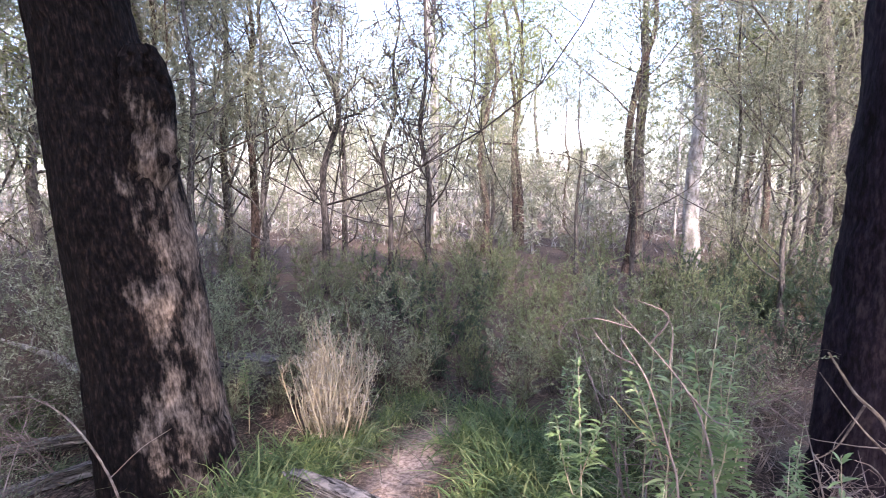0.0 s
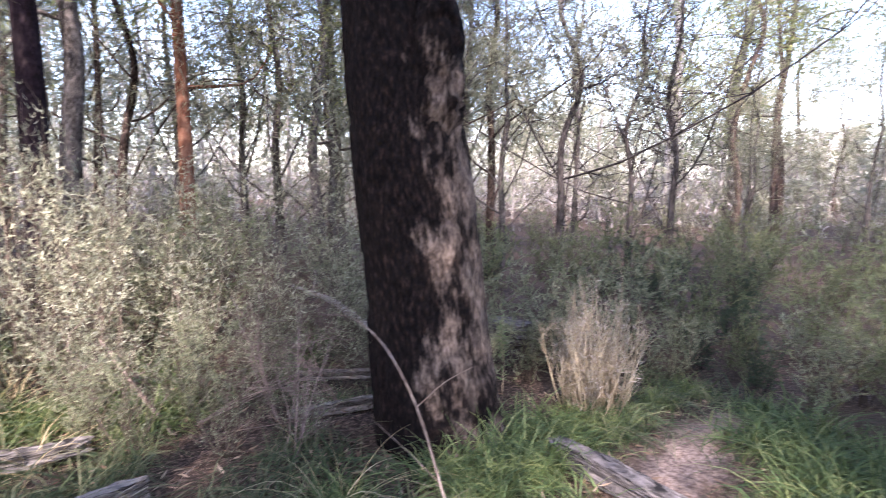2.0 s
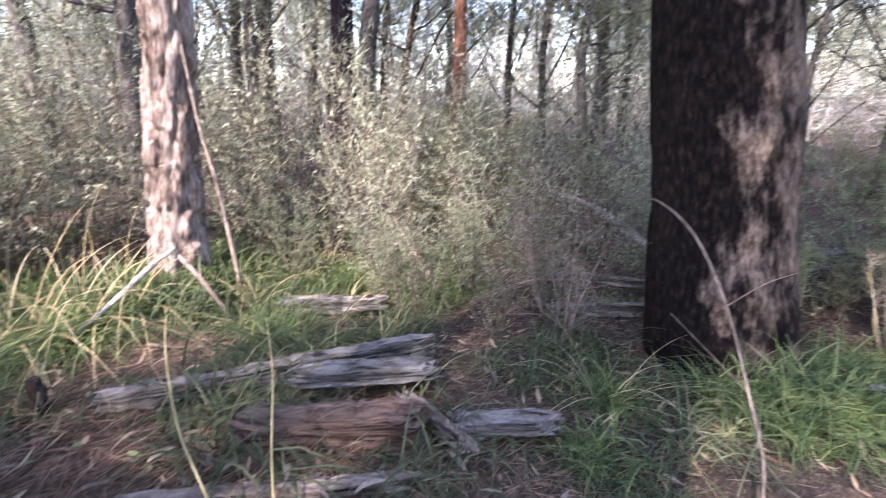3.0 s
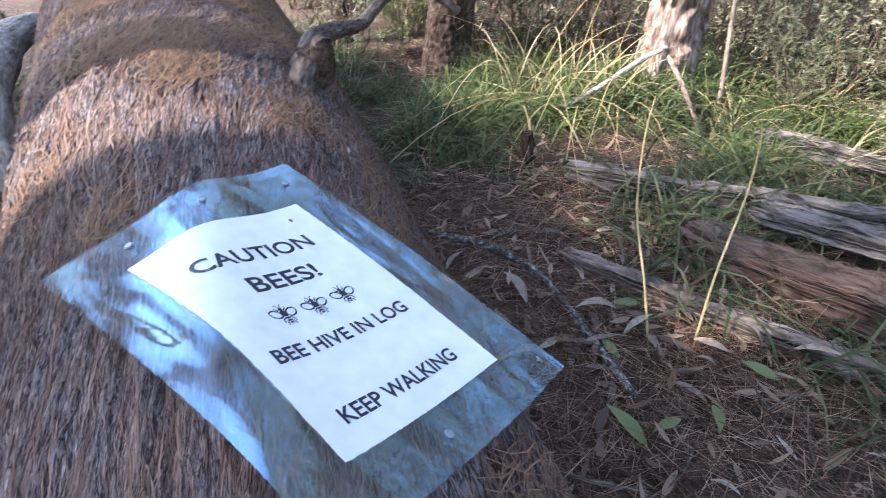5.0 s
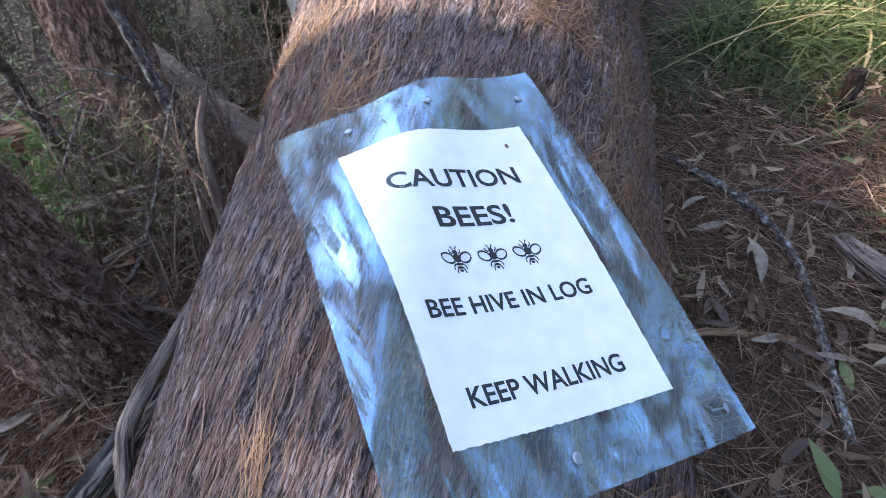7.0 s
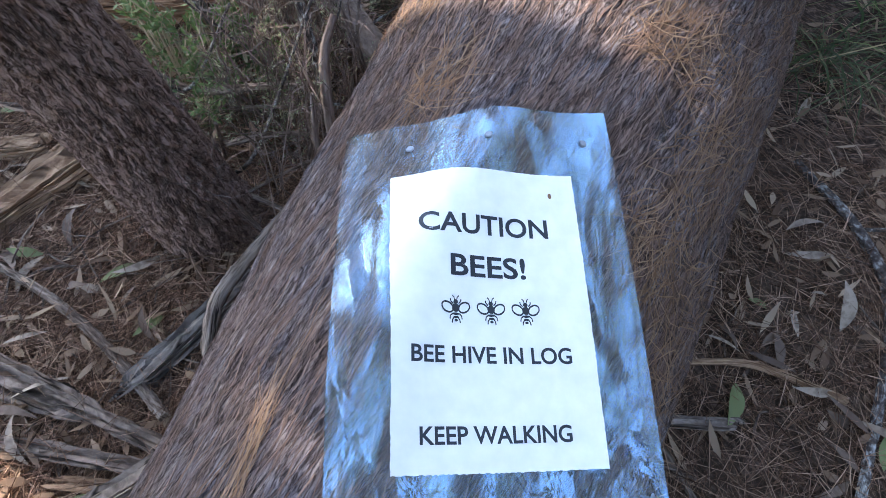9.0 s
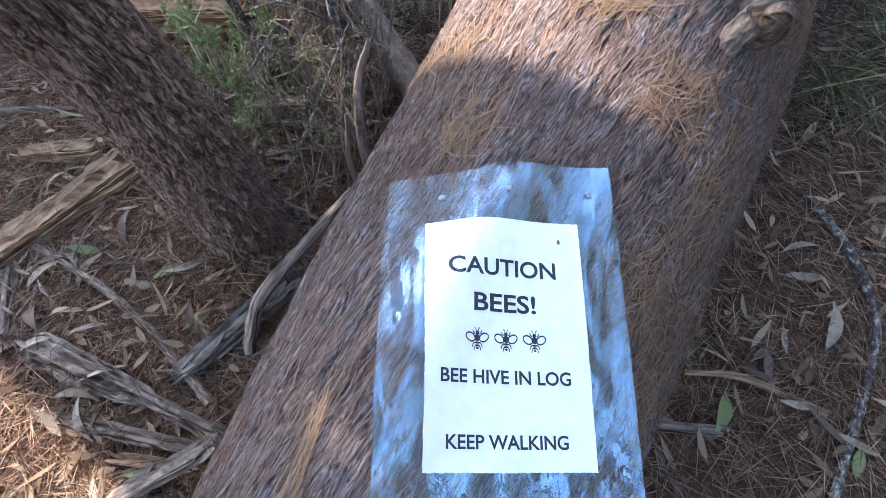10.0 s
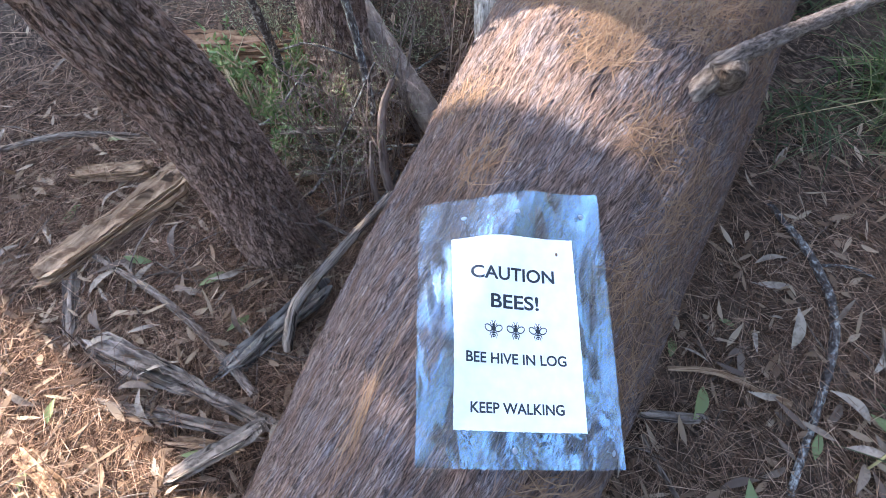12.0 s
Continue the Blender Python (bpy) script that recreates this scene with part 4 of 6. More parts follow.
def far_woods():
    """The closing wall of bush far off: trunks, clumps of leaves and dry brush at their feet, open to the sky where the path leads."""
    global RNG
    RNG = np.random.default_rng(61)
    leaf, brush, wood = Geo(), Geo(), Geo()
    for i in range(420):
        seen = i < 360
        ang = -0.95 + 3.1 * RNG.random() if seen else 2.15 + 3.2 * RNG.random()
        d = 15 + 30 * RNG.random() if seen else 24 + 20 * RNG.random()
        gap = math.exp(-((ang + 0.2) / 0.15) ** 2)
        mid = math.exp(-((ang - 0.12) / 0.3) ** 2)
        h = (0.25 * d + 1.2) * (0.6 + 0.7 * RNG.random() ** 1.5) * (1 - 0.7 * gap - 0.3 * mid * (1 - gap))
        x, y = -0.4 - d * math.sin(ang), 0.3 + d * math.cos(ang)
        lean = RNG.normal(size=2) * 0.05 * h
        foot, top = np.array([x, y, -0.6]), np.array([x + lean[0], y + lean[1], h])
        bow = (foot + top) / 2 + RNG.normal(size=3) * [0.05 * h, 0.05 * h, 0]
        r = 0.03 + 0.07 * RNG.random() ** 2
        p = tube(wood, [foot, bow, top], [r, r * 0.7, 0.02], 5, 9, cap=False)
        ends = []
        for _ in range(5):
            q = p[RNG.integers(2, 9)]
            e = q + unit(1, 0.5)[0] * h * (0.1 + 0.14 * RNG.random())
            tube(wood, [q, (q + e) / 2 + RNG.normal(size=3) * 0.04 * h, e], [r * 0.35, r * 0.25, 0.01], 3, 5, cap=False)
            ends += [e, (q + e) / 2, p[RNG.integers(4, 9)]]
        n = 420 if seen else 260
        ends = np.array(ends)
        spray = ends[RNG.integers(0, len(ends), 50)] + RNG.normal(size=(50, 3)) * [0.08 * h, 0.08 * h, 0.11 * h]
        c = spray[RNG.integers(0, 50, n)] + RNG.normal(size=(n, 3)) * 0.022 * h
        blades(leaf, c, unit(n, -0.7), (0.010 + 0.008 * RNG.random(n)) * d, 0.0026 * d, segs=0)
        if seen:
            n = 110
            a2, z = ang + RNG.normal(size=n) * 1.6 / d, (0.4 + 0.1 * d) * RNG.random(n) ** 1.3 - 0.5
            blades(brush, np.stack([-0.4 - d * np.sin(a2), 0.3 + d * np.cos(a2), z], -1), unit(n, 0.9), (0.012 + 0.014 * RNG.random(n)) * d, 0.0022 * d, segs=0)
    # the pale materials carry the haze in their colour
    woods = thing("far_woods", leaf, M_HAZE, "distant wall of olive-green bush in hazy pale tones", "woods", kind="stuff")
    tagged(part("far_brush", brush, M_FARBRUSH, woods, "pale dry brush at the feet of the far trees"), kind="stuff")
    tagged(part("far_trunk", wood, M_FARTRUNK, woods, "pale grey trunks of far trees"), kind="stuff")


far_woods()

# ---- shrubs ----


def shrub(seed, h, w, stems, twigs, per, leaf, up=1.2, splay=0.7, base=0.06, sub=True, tri=False):
    """A shrub: each stem with its twigs, and the leaves set along the twigs."""
    global RNG
    RNG = np.random.default_rng(seed)
    sticks, crown, twig = [], Geo(), Geo()
    B, D, L = [], [], []
    for i in range(stems):
        wood = Geo()
        az = RNG.random() * 6.28
        rr, hh = w * (0.15 + 0.85 * RNG.random()), h * (0.5 + 0.5 * RNG.random())
        b = np.array([math.cos(az), math.sin(az), 0]) * base
        e = np.array([math.cos(az) * rr, math.sin(az) * rr, hh])
        q = tube(wood, [b - [0, 0, 0.06], b * 0.4 + e * 0.4 + RNG.normal(size=3) * 0.06 * h, e], [0.007, 0.005, 0.0015], 3, 9, cap=False)
        for _ in range(twigs):
            k = RNG.integers(2, 9)
            d = unit(1, up)[0]
            ln = h * (0.1 + 0.2 * RNG.random())
            e2 = q[k] + d * ln
            tube(twig, [q[k], (q[k] + e2) / 2 + RNG.normal(size=3) * 0.14 * ln, e2], [0.003, 0.002, 0.001], 3, 4 if not tri else 3, cap=False)
            B.append(q[k])
            D.append(e2 - q[k])
        B.append(q[6])
        D.append(q[8] - q[6])
        sticks.append(wood)
    B, D = np.array(B), np.array(D)
    n = per * len(B)
    i = np.repeat(np.arange(len(B)), per)
    s = 0.12 + 0.95 * RNG.random((n, 1))
    t = D[i] / (np.linalg.norm(D[i], axis=1)[:, None] + 1e-9)
    blades(crown, B[i] + D[i] * s, t * 0.75 + unit(n, 0.1) * splay, leaf[0] * (0.5 + 0.8 * RNG.random(n)), leaf[1], segs=0 if tri else 1)
    return sticks, twig, crown


def shoot(seed):
    """An upright young plant: one stem and two side shoots, each with whorls of long narrow leaves."""
    global RNG
    RNG = np.random.default_rng(seed)
    sticks, crown, twig = [], Geo(), Geo()
    for b, e, r in [((0, 0, -0.05), (0.03, 0.02, 1.0), 0.005), ((0.01, 0.005, 0.35), (0.13, -0.06, 0.72), 0.003), ((0.015, 0.01, 0.5), (-0.09, 0.08, 0.82), 0.003)]:
        wood = Geo()
        b, e = np.array(b), np.array(e)
        q = tube(wood, [b, (b + e) / 2 + RNG.normal(size=3) * 0.015, e], [r, r * 0.7, 0.001], 5, 40, cap=False)
        sticks.append(wood)
        B, D, L = [], [], []
        for i in range(8, 40, 2):
            for _ in range(4):
                az = RNG.random() * 6.28
                B.append(q[i])
                D.append([math.cos(az), math.sin(az), 0.45 + 0.5 * RNG.random() + 1.2 * (i > 36)])
                L.append((0.125 if r > 0.004 else 0.09) * (1.1 - 0.6 * i / 40) * (0.7 + 0.5 * RNG.random()))
        blades(crown, np.array(B), np.array(D), np.array(L), 0.0125, segs=4, droop=0.5, lens=True)
        tube(twig, [q[20], q[20] + RNG.normal(size=3) * 0.03], [0.0015, 0.001], 3, 2, cap=False)
    return sticks, twig, crown


SHRUBS = [
    ("olive_shrub", shrub(201, 1.35, 0.75, 14, 12, 34, (0.046, 0.0095), tri=True), M_STEM, M_SHRUB, "bushy olive-green shrub with fine narrow leaves"),
    ("silvery_shrub", shrub(202, 1.15, 0.65, 14, 12, 30, (0.042, 0.0105), tri=True), M_STEM, M_GREYSHRUB, "silvery olive shrub with small leaves on grey stems"),
    ("green_shrub", shrub(203, 1.0, 0.7, 12, 12, 28, (0.052, 0.012), tri=True), M_DTWIG, M_GREENSHRUB, "dense dark green shrub with small leaves"),
    ("dry_shrub", shrub(204, 0.85, 0.3, 30, 5, 8, (0.04, 0.006), 2.6), M_STRAWTWIG, M_DRYSHRUB, "pale dry shrub of upright straw-coloured stems"),
    ("twiggy_shrub", shrub(205, 1.25, 0.8, 13, 15, 7, (0.04, 0.009), 0.9), M_STEM, M_GREYSHRUB, "half-bare shrub of tangled grey twigs"),
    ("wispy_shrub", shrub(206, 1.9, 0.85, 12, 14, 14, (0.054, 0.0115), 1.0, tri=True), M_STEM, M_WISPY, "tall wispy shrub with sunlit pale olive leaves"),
    ("tea_tree_shrub", shrub(207, 1.5, 0.9, 12, 11, 18, (0.075, 0.016), 0.9, tri=True), M_STEM, M_SHRUB, "spreading olive shrub with fine leaves"),
    ("sapling", shoot(208), M_STRAWTWIG, M_SAPLING, "young upright shoot with long narrow light green leaves"),
    ("dead_bush", shrub(209, 1.0, 0.4, 5, 9, 1, (0.02, 0.004), 0.7), M_PINKTWIG, M_DRYSHRUB, "bare dead bush of pinkish-brown twigs"),
    ("seedling", shrub(210, 0.34, 0.17, 6, 6, 8, (0.034, 0.013), 1.4, 0.9, 0.03), M_STRAWTWIG, M_SEEDLING, "small green seedling with oval leaves"),
    ("wispy_shrub", shrub(211, 1.9, 0.85, 8, 11, 16, (0.085, 0.018), 1.0, tri=True), M_STEM, M_FARLEAF, "tall wispy shrub with grey-olive leaves"),
    ("tea_tree_shrub", shrub(212, 1.5, 0.9, 8, 9, 22, (0.085, 0.017), 0.9, tri=True), M_STEM, M_SHRUB, "spreading olive shrub with fine leaves"),
]
RNG = np.random.default_rng(21)
SM = {}


def plant_shrub(kind, x, y, size=1.0, turn=None, tall=1.0, tilt=0.0):
    nm, (sticks, twig, crown), bark, leafm, lab = SHRUBS[kind]
    m = at(x, y, RNG.random() * 360 if turn is None else turn, size) @ Matrix.Rotation(radians(tilt), 4, "X") @ Matrix.Diagonal((1, 1, tall, 1))
    if kind in SM:
        return place(SM[kind], m)
    root = new(nm)
    for w in sticks:
        part("stem", w, bark, root)
    tagged(part("twigwork", twig, bark, root), kind="stuff")
    tagged(part("foliage", crown, leafm, root), kind="stuff")
    root.matrix_world = m
    SM[kind] = tagged(root, lab, "shrub", "undergrowth shrubs")
    return root


for kind, x, y, s in [(3, -0.75, 3.42, 0.95), (3, -0.66, 3.5, 0.8), (3, -0.86, 3.5, 0.85), (1, -1.25, 4.5, 0.814), (1, -0.55, 4.9, 0.851), (1, -1.9, 4.4, 0.86), (0, -0.2, 5.4, 0.74), (2, 0.05, 5.9, 0.74), (2, 0.3, 5.3, 0.555), (0, 0.9, 4.5, 0.74), (1, -1.3, 4, 0.516),
                      (0, 1.25, 3.9, 0.817), (0, 1.9, 4.7, 0.74), (1, 1, 3.5, 0.602), (4, 1.5, 3.3, 0.75), (0, 2.6, 5.6, 0.777), (2, 3.3, 5.2, 0.814), (2, 4, 4.6, 0.814), (0, 0.4, 6.8, 0.888), (0, -1.2, 6.3, 0.888), (1, -2.4, 5.6, 0.814),
                      (0, 0.75, 5.5, 0.814), (1, 1.5, 5.4, 0.814), (4, 2.4, 4, 0.602), (4, 3, 3.7, 0.516), (2, 2.9, 6.4, 0.888), (2, -0.5, 6.9, 0.888), (4, -2.2, 3.4, 0.5), (4, -2.6, 2.7, 0.5), (4, -3, 3.6, 0.7), (1, -3.1, 4.6, 0.9), (4, -2.4, 4, 0.7),
                      (4, -1.15, -1, 0.32), (4, -1.35, -1.15, 0.3), (4, -2.1, -1.5, 0.4), (4, -1.75, -1.75, 0.45), (4, -1.9, -2, 0.6), (4, -1.55, -2.4, 0.6), (4, -2.6, -1.3, 0.4), (4, -1.75, -1.4, 0.35), (4, -2, -1.7, 0.4), (4, -2.3, -2, 0.5), (4, -1.3, -1.7, 0.4), (2, -2.1, -1.6, 0.4), (2, -2.45, -1.9, 0.5), (2, -1.95, -2.1, 0.4)]:
    plant_shrub(kind, x, y, s)
for kind, x, y, s in [(1, -0.75, 4.15, 0.516), (1, -0.3, 4.5, 0.481), (0, 0.15, 4.8, 0.444), (1, 0.55, 4.2, 0.602), (0, 0.95, 3.7, 0.602), (1, 1.15, 3.2, 0.65), (0, 1.45, 3.5, 0.645), (0, 1.15, 2.85, 0.55), (1, 1.45, 2.9, 0.6), (0, 1.7, 3.6, 0.602), (6, 1.9, 4.1, 0.516), (2, 0.3, 4.6, 0.37), (2, -0.1, 5, 0.444), (1, -1.55, 3.7, 0.516), (1, -1, 4.1, 0.516), (2, 2.6, 4.6, 0.592), (2, 3.4, 4.3, 0.774), (0, 2.2, 5.1, 0.592),
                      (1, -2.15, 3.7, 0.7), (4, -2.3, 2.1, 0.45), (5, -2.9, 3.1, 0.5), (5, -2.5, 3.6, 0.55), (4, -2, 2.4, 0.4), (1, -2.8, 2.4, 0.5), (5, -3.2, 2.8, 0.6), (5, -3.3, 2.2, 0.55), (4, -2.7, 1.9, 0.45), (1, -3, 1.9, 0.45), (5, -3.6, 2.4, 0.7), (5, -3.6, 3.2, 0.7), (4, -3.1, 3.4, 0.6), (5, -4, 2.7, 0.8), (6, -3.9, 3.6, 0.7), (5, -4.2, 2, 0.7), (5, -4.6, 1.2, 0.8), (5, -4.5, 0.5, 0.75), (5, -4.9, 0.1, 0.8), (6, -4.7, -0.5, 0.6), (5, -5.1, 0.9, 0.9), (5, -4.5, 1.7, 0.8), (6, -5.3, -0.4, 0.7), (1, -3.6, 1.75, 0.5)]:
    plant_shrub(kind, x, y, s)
# young shoots and dead twigs close to the path
for kind, x, y, top in [(7, 0.86, 1.82, 1.1), (7, 0.76, 1.88, 1.0), (7, 0.96, 1.52, 0.68), (7, 0.5, 1.95, 0.86), (7, 0.98, 1.28, 0.76), (7, 0.6, 2.65, 0.75), (7, 0.9, 2.45, 0.93), (7, 0.68, 1.7, 0.55), (7, 0.42, 3.55, 0.3), (7, 0.98, 2.3, 0.8), (7, 0.72, 2.9, 0.55), (7, 1.02, 2.0, 0.95), (7, 1.15, 2.3, 0.75), (7, 0.8, 2.5, 0.6), (7, 1.3, 2.0, 0.6), (7, 1.0, 1.6, 0.5), (7, 0.55, 2.9, 0.4), (7, -1.35, 3.6, 0.55), (8, 0.9, 2.4, 0.9), (8, 1.05, 2.15, 0.7), (8, 1.3, 1.75, 0.95), (8, 1.25, 2.6, 0.7), (8, -2.0, 2.2, 0.6), (8, -2.3, 2.6, 0.7), (8, -1.9, 3.2, 0.7), (8, -1.2, -1.05, 0.3), (8, -1.3, -1.2, 0.35), (8, -1.1, -1.3, 0.3), (8, -1.42, -1.08, 0.3), (8, -1.0, -1.1, 0.25), (8, -2.05, -1.3, 0.4), (8, -1.6, -2.0, 0.5), (8, -1.5, -1.0, 0.4), (8, -1.7, -1.2, 0.45), (8, -1.9, -1.4, 0.5), (8, -1.35, -0.95, 0.35), (8, -2.2, -1.6, 0.5), (8, -1.5, -1.3, 0.4), (8, -1.0, -0.8, 0.25), (8, -1.15, -0.85, 0.3), (9, -1.04, -1.4, 0.75), (9, -1.22, -1.47, 0.7), (9, -1.02, -1.25, 0.6), (9, -1.2, -1.32, 0.65), (9, -1.13, -1.24, 0.55), (9, -1.07, -1.54, 0.7), (9, -1.14, -1.4, 0.65), (9, -0.97, -1.34, 0.5), (9, -1.25, -1.22, 0.5), (8, -1.15, -0.95, 0.32), (8, -1.25, -1.0, 0.36), (8, -1.05, -0.92, 0.28), (8, -1.2, -1.15, 0.4), (8, -1.3, -0.95, 0.3)]:
    plant_shrub(kind, x, y, (top + 0.1) * (0.95 if kind == 7 else 1.0), None)
for x, y, sz, tl in [(2.0, 3.4, 0.8, 70), (2.5, 3.9, 0.9, 75), (2.2, 4.4, 0.9, 65), (3.1, 4.2, 0.9, 78), (1.7, 3.9, 0.7, 70), (2.9, 4.9, 1.0, 70), (1.75, 3.0, 0.6, 75), (2.7, 3.3, 0.8, 80), (1.45, 2.5, 0.7, 72), (1.6, 2.9, 0.8, 78), (1.85, 2.55, 0.8, 70), (1.5, 3.3, 0.8, 76), (1.75, 3.4, 0.9, 68), (2.05, 3.0, 0.9, 80), (1.3, 2.8, 0.6, 74), (2.3, 3.6, 0.9, 72), (1.95, 3.8, 0.9, 76), (-2.5, 3.3, 0.8, 75), (-2.9, 2.9, 0.8, 70), (-2.2, 2.9, 0.6, 75), (-3.3, 3.8, 0.9, 70), (-2.6, 2.3, 0.7, 75), (-3.2, 2.5, 0.8, 70)]:
    plant_shrub(8, x, y, sz, None, 1.0, tl)
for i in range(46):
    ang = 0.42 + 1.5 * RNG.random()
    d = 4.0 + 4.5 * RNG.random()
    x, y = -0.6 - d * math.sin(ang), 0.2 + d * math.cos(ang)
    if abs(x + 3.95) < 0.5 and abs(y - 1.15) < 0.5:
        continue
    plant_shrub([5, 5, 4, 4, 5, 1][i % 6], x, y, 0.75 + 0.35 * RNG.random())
for i in range(66):
    ang = -0.9 + 2.6 * RNG.random()
    d = 8.5 + 11 * RNG.random() ** 1.1
    plant_shrub([11, 10, 4, 10, 11, 5][i % 6], -0.4 - d * math.sin(ang), 0.3 + d * math.cos(ang), (0.6 + 0.35 * RNG.random()) * (0.8 if ang < 0.45 else 1.15))

for x, y, z in [(3.4, 6.6, 0.9), (4.1, 6.9, 1.0), (4.8, 6.6, 1.0), (3.9, 7.8, 1.0), (4.8, 8.0, 1.1), (5.6, 7.3, 1.1), (3.0, 7.6, 0.8), (4.3, 5.6, 0.9), (5.2, 5.6, 1.0)]:
    plant_shrub(2, x, y, z)
for i in range(22):
    plant_shrub([11, 2, 11, 0][i % 4], -3.4 + 0.42 * i + 0.3 * RNG.random(), 6.8 + 2.6 * RNG.random(), 0.5 + 0.25 * RNG.random())

# ---- grass ----


def tussock(seed, n, h, spread, width, droop, lean=0.5, segs=4):
    global RNG
    RNG = np.random.default_rng(seed)
    g = Geo()
    b = RNG.normal(size=(n, 3)) * [spread * 0.4, spread * 0.4, 0] - [0, 0, 0.02]
    d = np.concatenate([RNG.normal(size=(n, 2)) * lean, np.ones((n, 1))], 1)
    blades(g, b, d, h * (0.5 + 0.7 * RNG.random(n)), width * (0.6 + 0.7 * RNG.random(n)), droop=droop * (0.5 + RNG.random(n)), segs=segs)
    return g


TUSS = [("grass_tussock", tussock(301, 300, 0.45, 0.24, 0.0078, 0.7), M_GRASS, "bright green tussock of long arching grass"),
        ("grass_clump", tussock(302, 110, 0.5, 0.32, 0.0085, 0.85, 0.6), M_GRASSD, "thin clump of dull green grass"),
        ("dry_grass_clump", tussock(303, 28, 1.35, 0.14, 0.007, 0.75, 0.7, 9), M_STRAW, "dry golden grass stalks arching over")]
TM = {}
SWARD = {0: [], 1: []}
RNG = np.random.default_rng(31)


def plant_grass(kind, x, y, size=1.0):
    nm, geo, mt, lab = TUSS[kind]
    m = at(x, y, RNG.random() * 360, size)
    if kind in SWARD:
        SWARD[kind].append(m)
    elif kind in TM:
        place(TM[kind], m)
    else:
        TM[kind] = thing(nm, geo, mt, lab, "grass", "grass tussocks", m=m)


def lay_sward(kind, name, label):
    """All the grass of one look, as one growth."""
    geo = TUSS[kind][1]
    g = Geo()
    v, f, uv = np.concatenate(geo.v), np.concatenate(geo.f), np.concatenate(geo.uv)
    for m in SWARD[kind]:
        a = np.array(m)
        g.add(v @ a[:3, :3].T + a[:3, 3], f, uv)
    thing(name, g, TUSS[kind][2], label, "grass", kind="stuff")


for k, x, y, s in [(0, -1.05, 2.62, 1.2), (0, -0.95, 3.0, 1.1), (0, -1.2, 2.4, 1.1), (0, -0.85, 2.6, 0.9), (0, -1.0, 2.3, 0.9), (0, 0.35, 3.0, 1.3), (0, 0.6, 2.85, 1.3), (0, 0.15, 3.35, 1.0), (0, 0.75, 3.2, 1.2), (0, 0.4, 3.6, 1.1), (0, 0.32, 2.7, 1.15), (0, 0.7, 2.55, 1.2), (0, 0.5, 2.4, 1.0), (0, -0.75, 2.95, 0.7), (0, -0.6, 3.25, 0.55), (0, -0.55, 3.5, 0.6), (0, -0.8, 3.3, 0.7), (0, 0.2, 4.0, 0.7), (0, -0.2, 4.3, 0.7), (0, 0.95, 2.9, 0.8), (0, -0.4, 3.9, 0.6), (0, 0.1, 2.6, 0.5), (1, -0.5, 3.4, 0.9), (1, -0.35, 3.9, 0.9), (1, -0.6, 3.15, 0.8), (1, -0.05, 4.2, 0.9), (1, -0.5, 4.4, 1.0),
                   (0, -1.54, 1.95, 0.75), (2, -1.55, 1.92, 0.6), (1, -1.62, 0.98, 0.8), (1, -2.25, 0.72, 0.9), (1, -2.0, 0.72, 0.9), (1, -2.45, 1.0, 1.0), (1, -2.5, 0.7, 1.0), (1, -1.8, 1.25, 0.9), (1, -2.55, 1.3, 1.0), (1, -2.4, 1.5, 0.8), (2, -3.5, 0.3, 1.1), (2, -3.55, 0.55, 1.05), (2, -3.6, 0.75, 0.9), (2, -3.3, 1.3, 0.6), (2, -3.5, 1.7, 0.6), (2, -2.9, 1.6, 0.5), (2, -3.9, 2.1, 0.6), (1, -3.5, 0.9, 1.1), (0, -2.9, 1.2, 0.9), (1, -3.3, 1.5, 1.1), (0, -3.3, 0.4, 1.0), (0, -3.7, 0.9, 1.2), (1, -3.75, 1.4, 1.1), (0, -3.6, 0.6, 1.0), (1, -3.9, 1.7, 1.1), (1, -3.9, 0.3, 1.0), (0, -3.4, 1.9, 0.9), (1, -4.2, 0.8, 1.1), (1, -2.15, 0.88, 0.7), 
                   (1, -1.12, -1.22, 0.3), (1, -1.2, -1.12, 0.32), (1, -1.06, -1.15, 0.28), (1, -1.3, -1.2, 0.3), (1, -1.7, -1.5, 0.4), (1, -1.5, -1.75, 0.4), (1, -2.6, -0.3, 0.7), (1, -2.75, 0.2, 0.7), (1, -3.0, 0.0, 0.9), (0, -1.35, 1.55, 0.6), (1, -1.2, 1.9, 0.9), (1, -1.15, 1.5, 0.6)]:
    plant_grass(k, x, y, s)
for i in range(28):
    x, y = -3.6 + 1.7 * RNG.random(), -0.2 + 3.2 * RNG.random()
    if x > -2.0 and y < 0.9:
        continue
    if x > -2.5 and i % 2:
        continue
    dull = x > -2.9 or i % 3 == 0
    plant_grass(1 if dull else 0, x, y, (0.45 if dull else 0.6) + 0.4 * RNG.random())
for i in range(90):
    x, y = -5.5 + 5.0 * RNG.random(), -1.8 + 6.5 * RNG.random()
    if x > -2.1 + 0.15 * y or (x + 1.75) ** 2 + (y - 0.1) ** 2 < 1.9:
        continue
    plant_grass(1 if y < -0.4 or x > -2.9 else int(RNG.random() < 0.3), x, y, 0.6 + 0.5 * RNG.random())
lay_sward(0, "green_grass", "bright green tussocks of long arching grass")
lay_sward(1, "dull_grass", "sparse dull green grass in the shade")

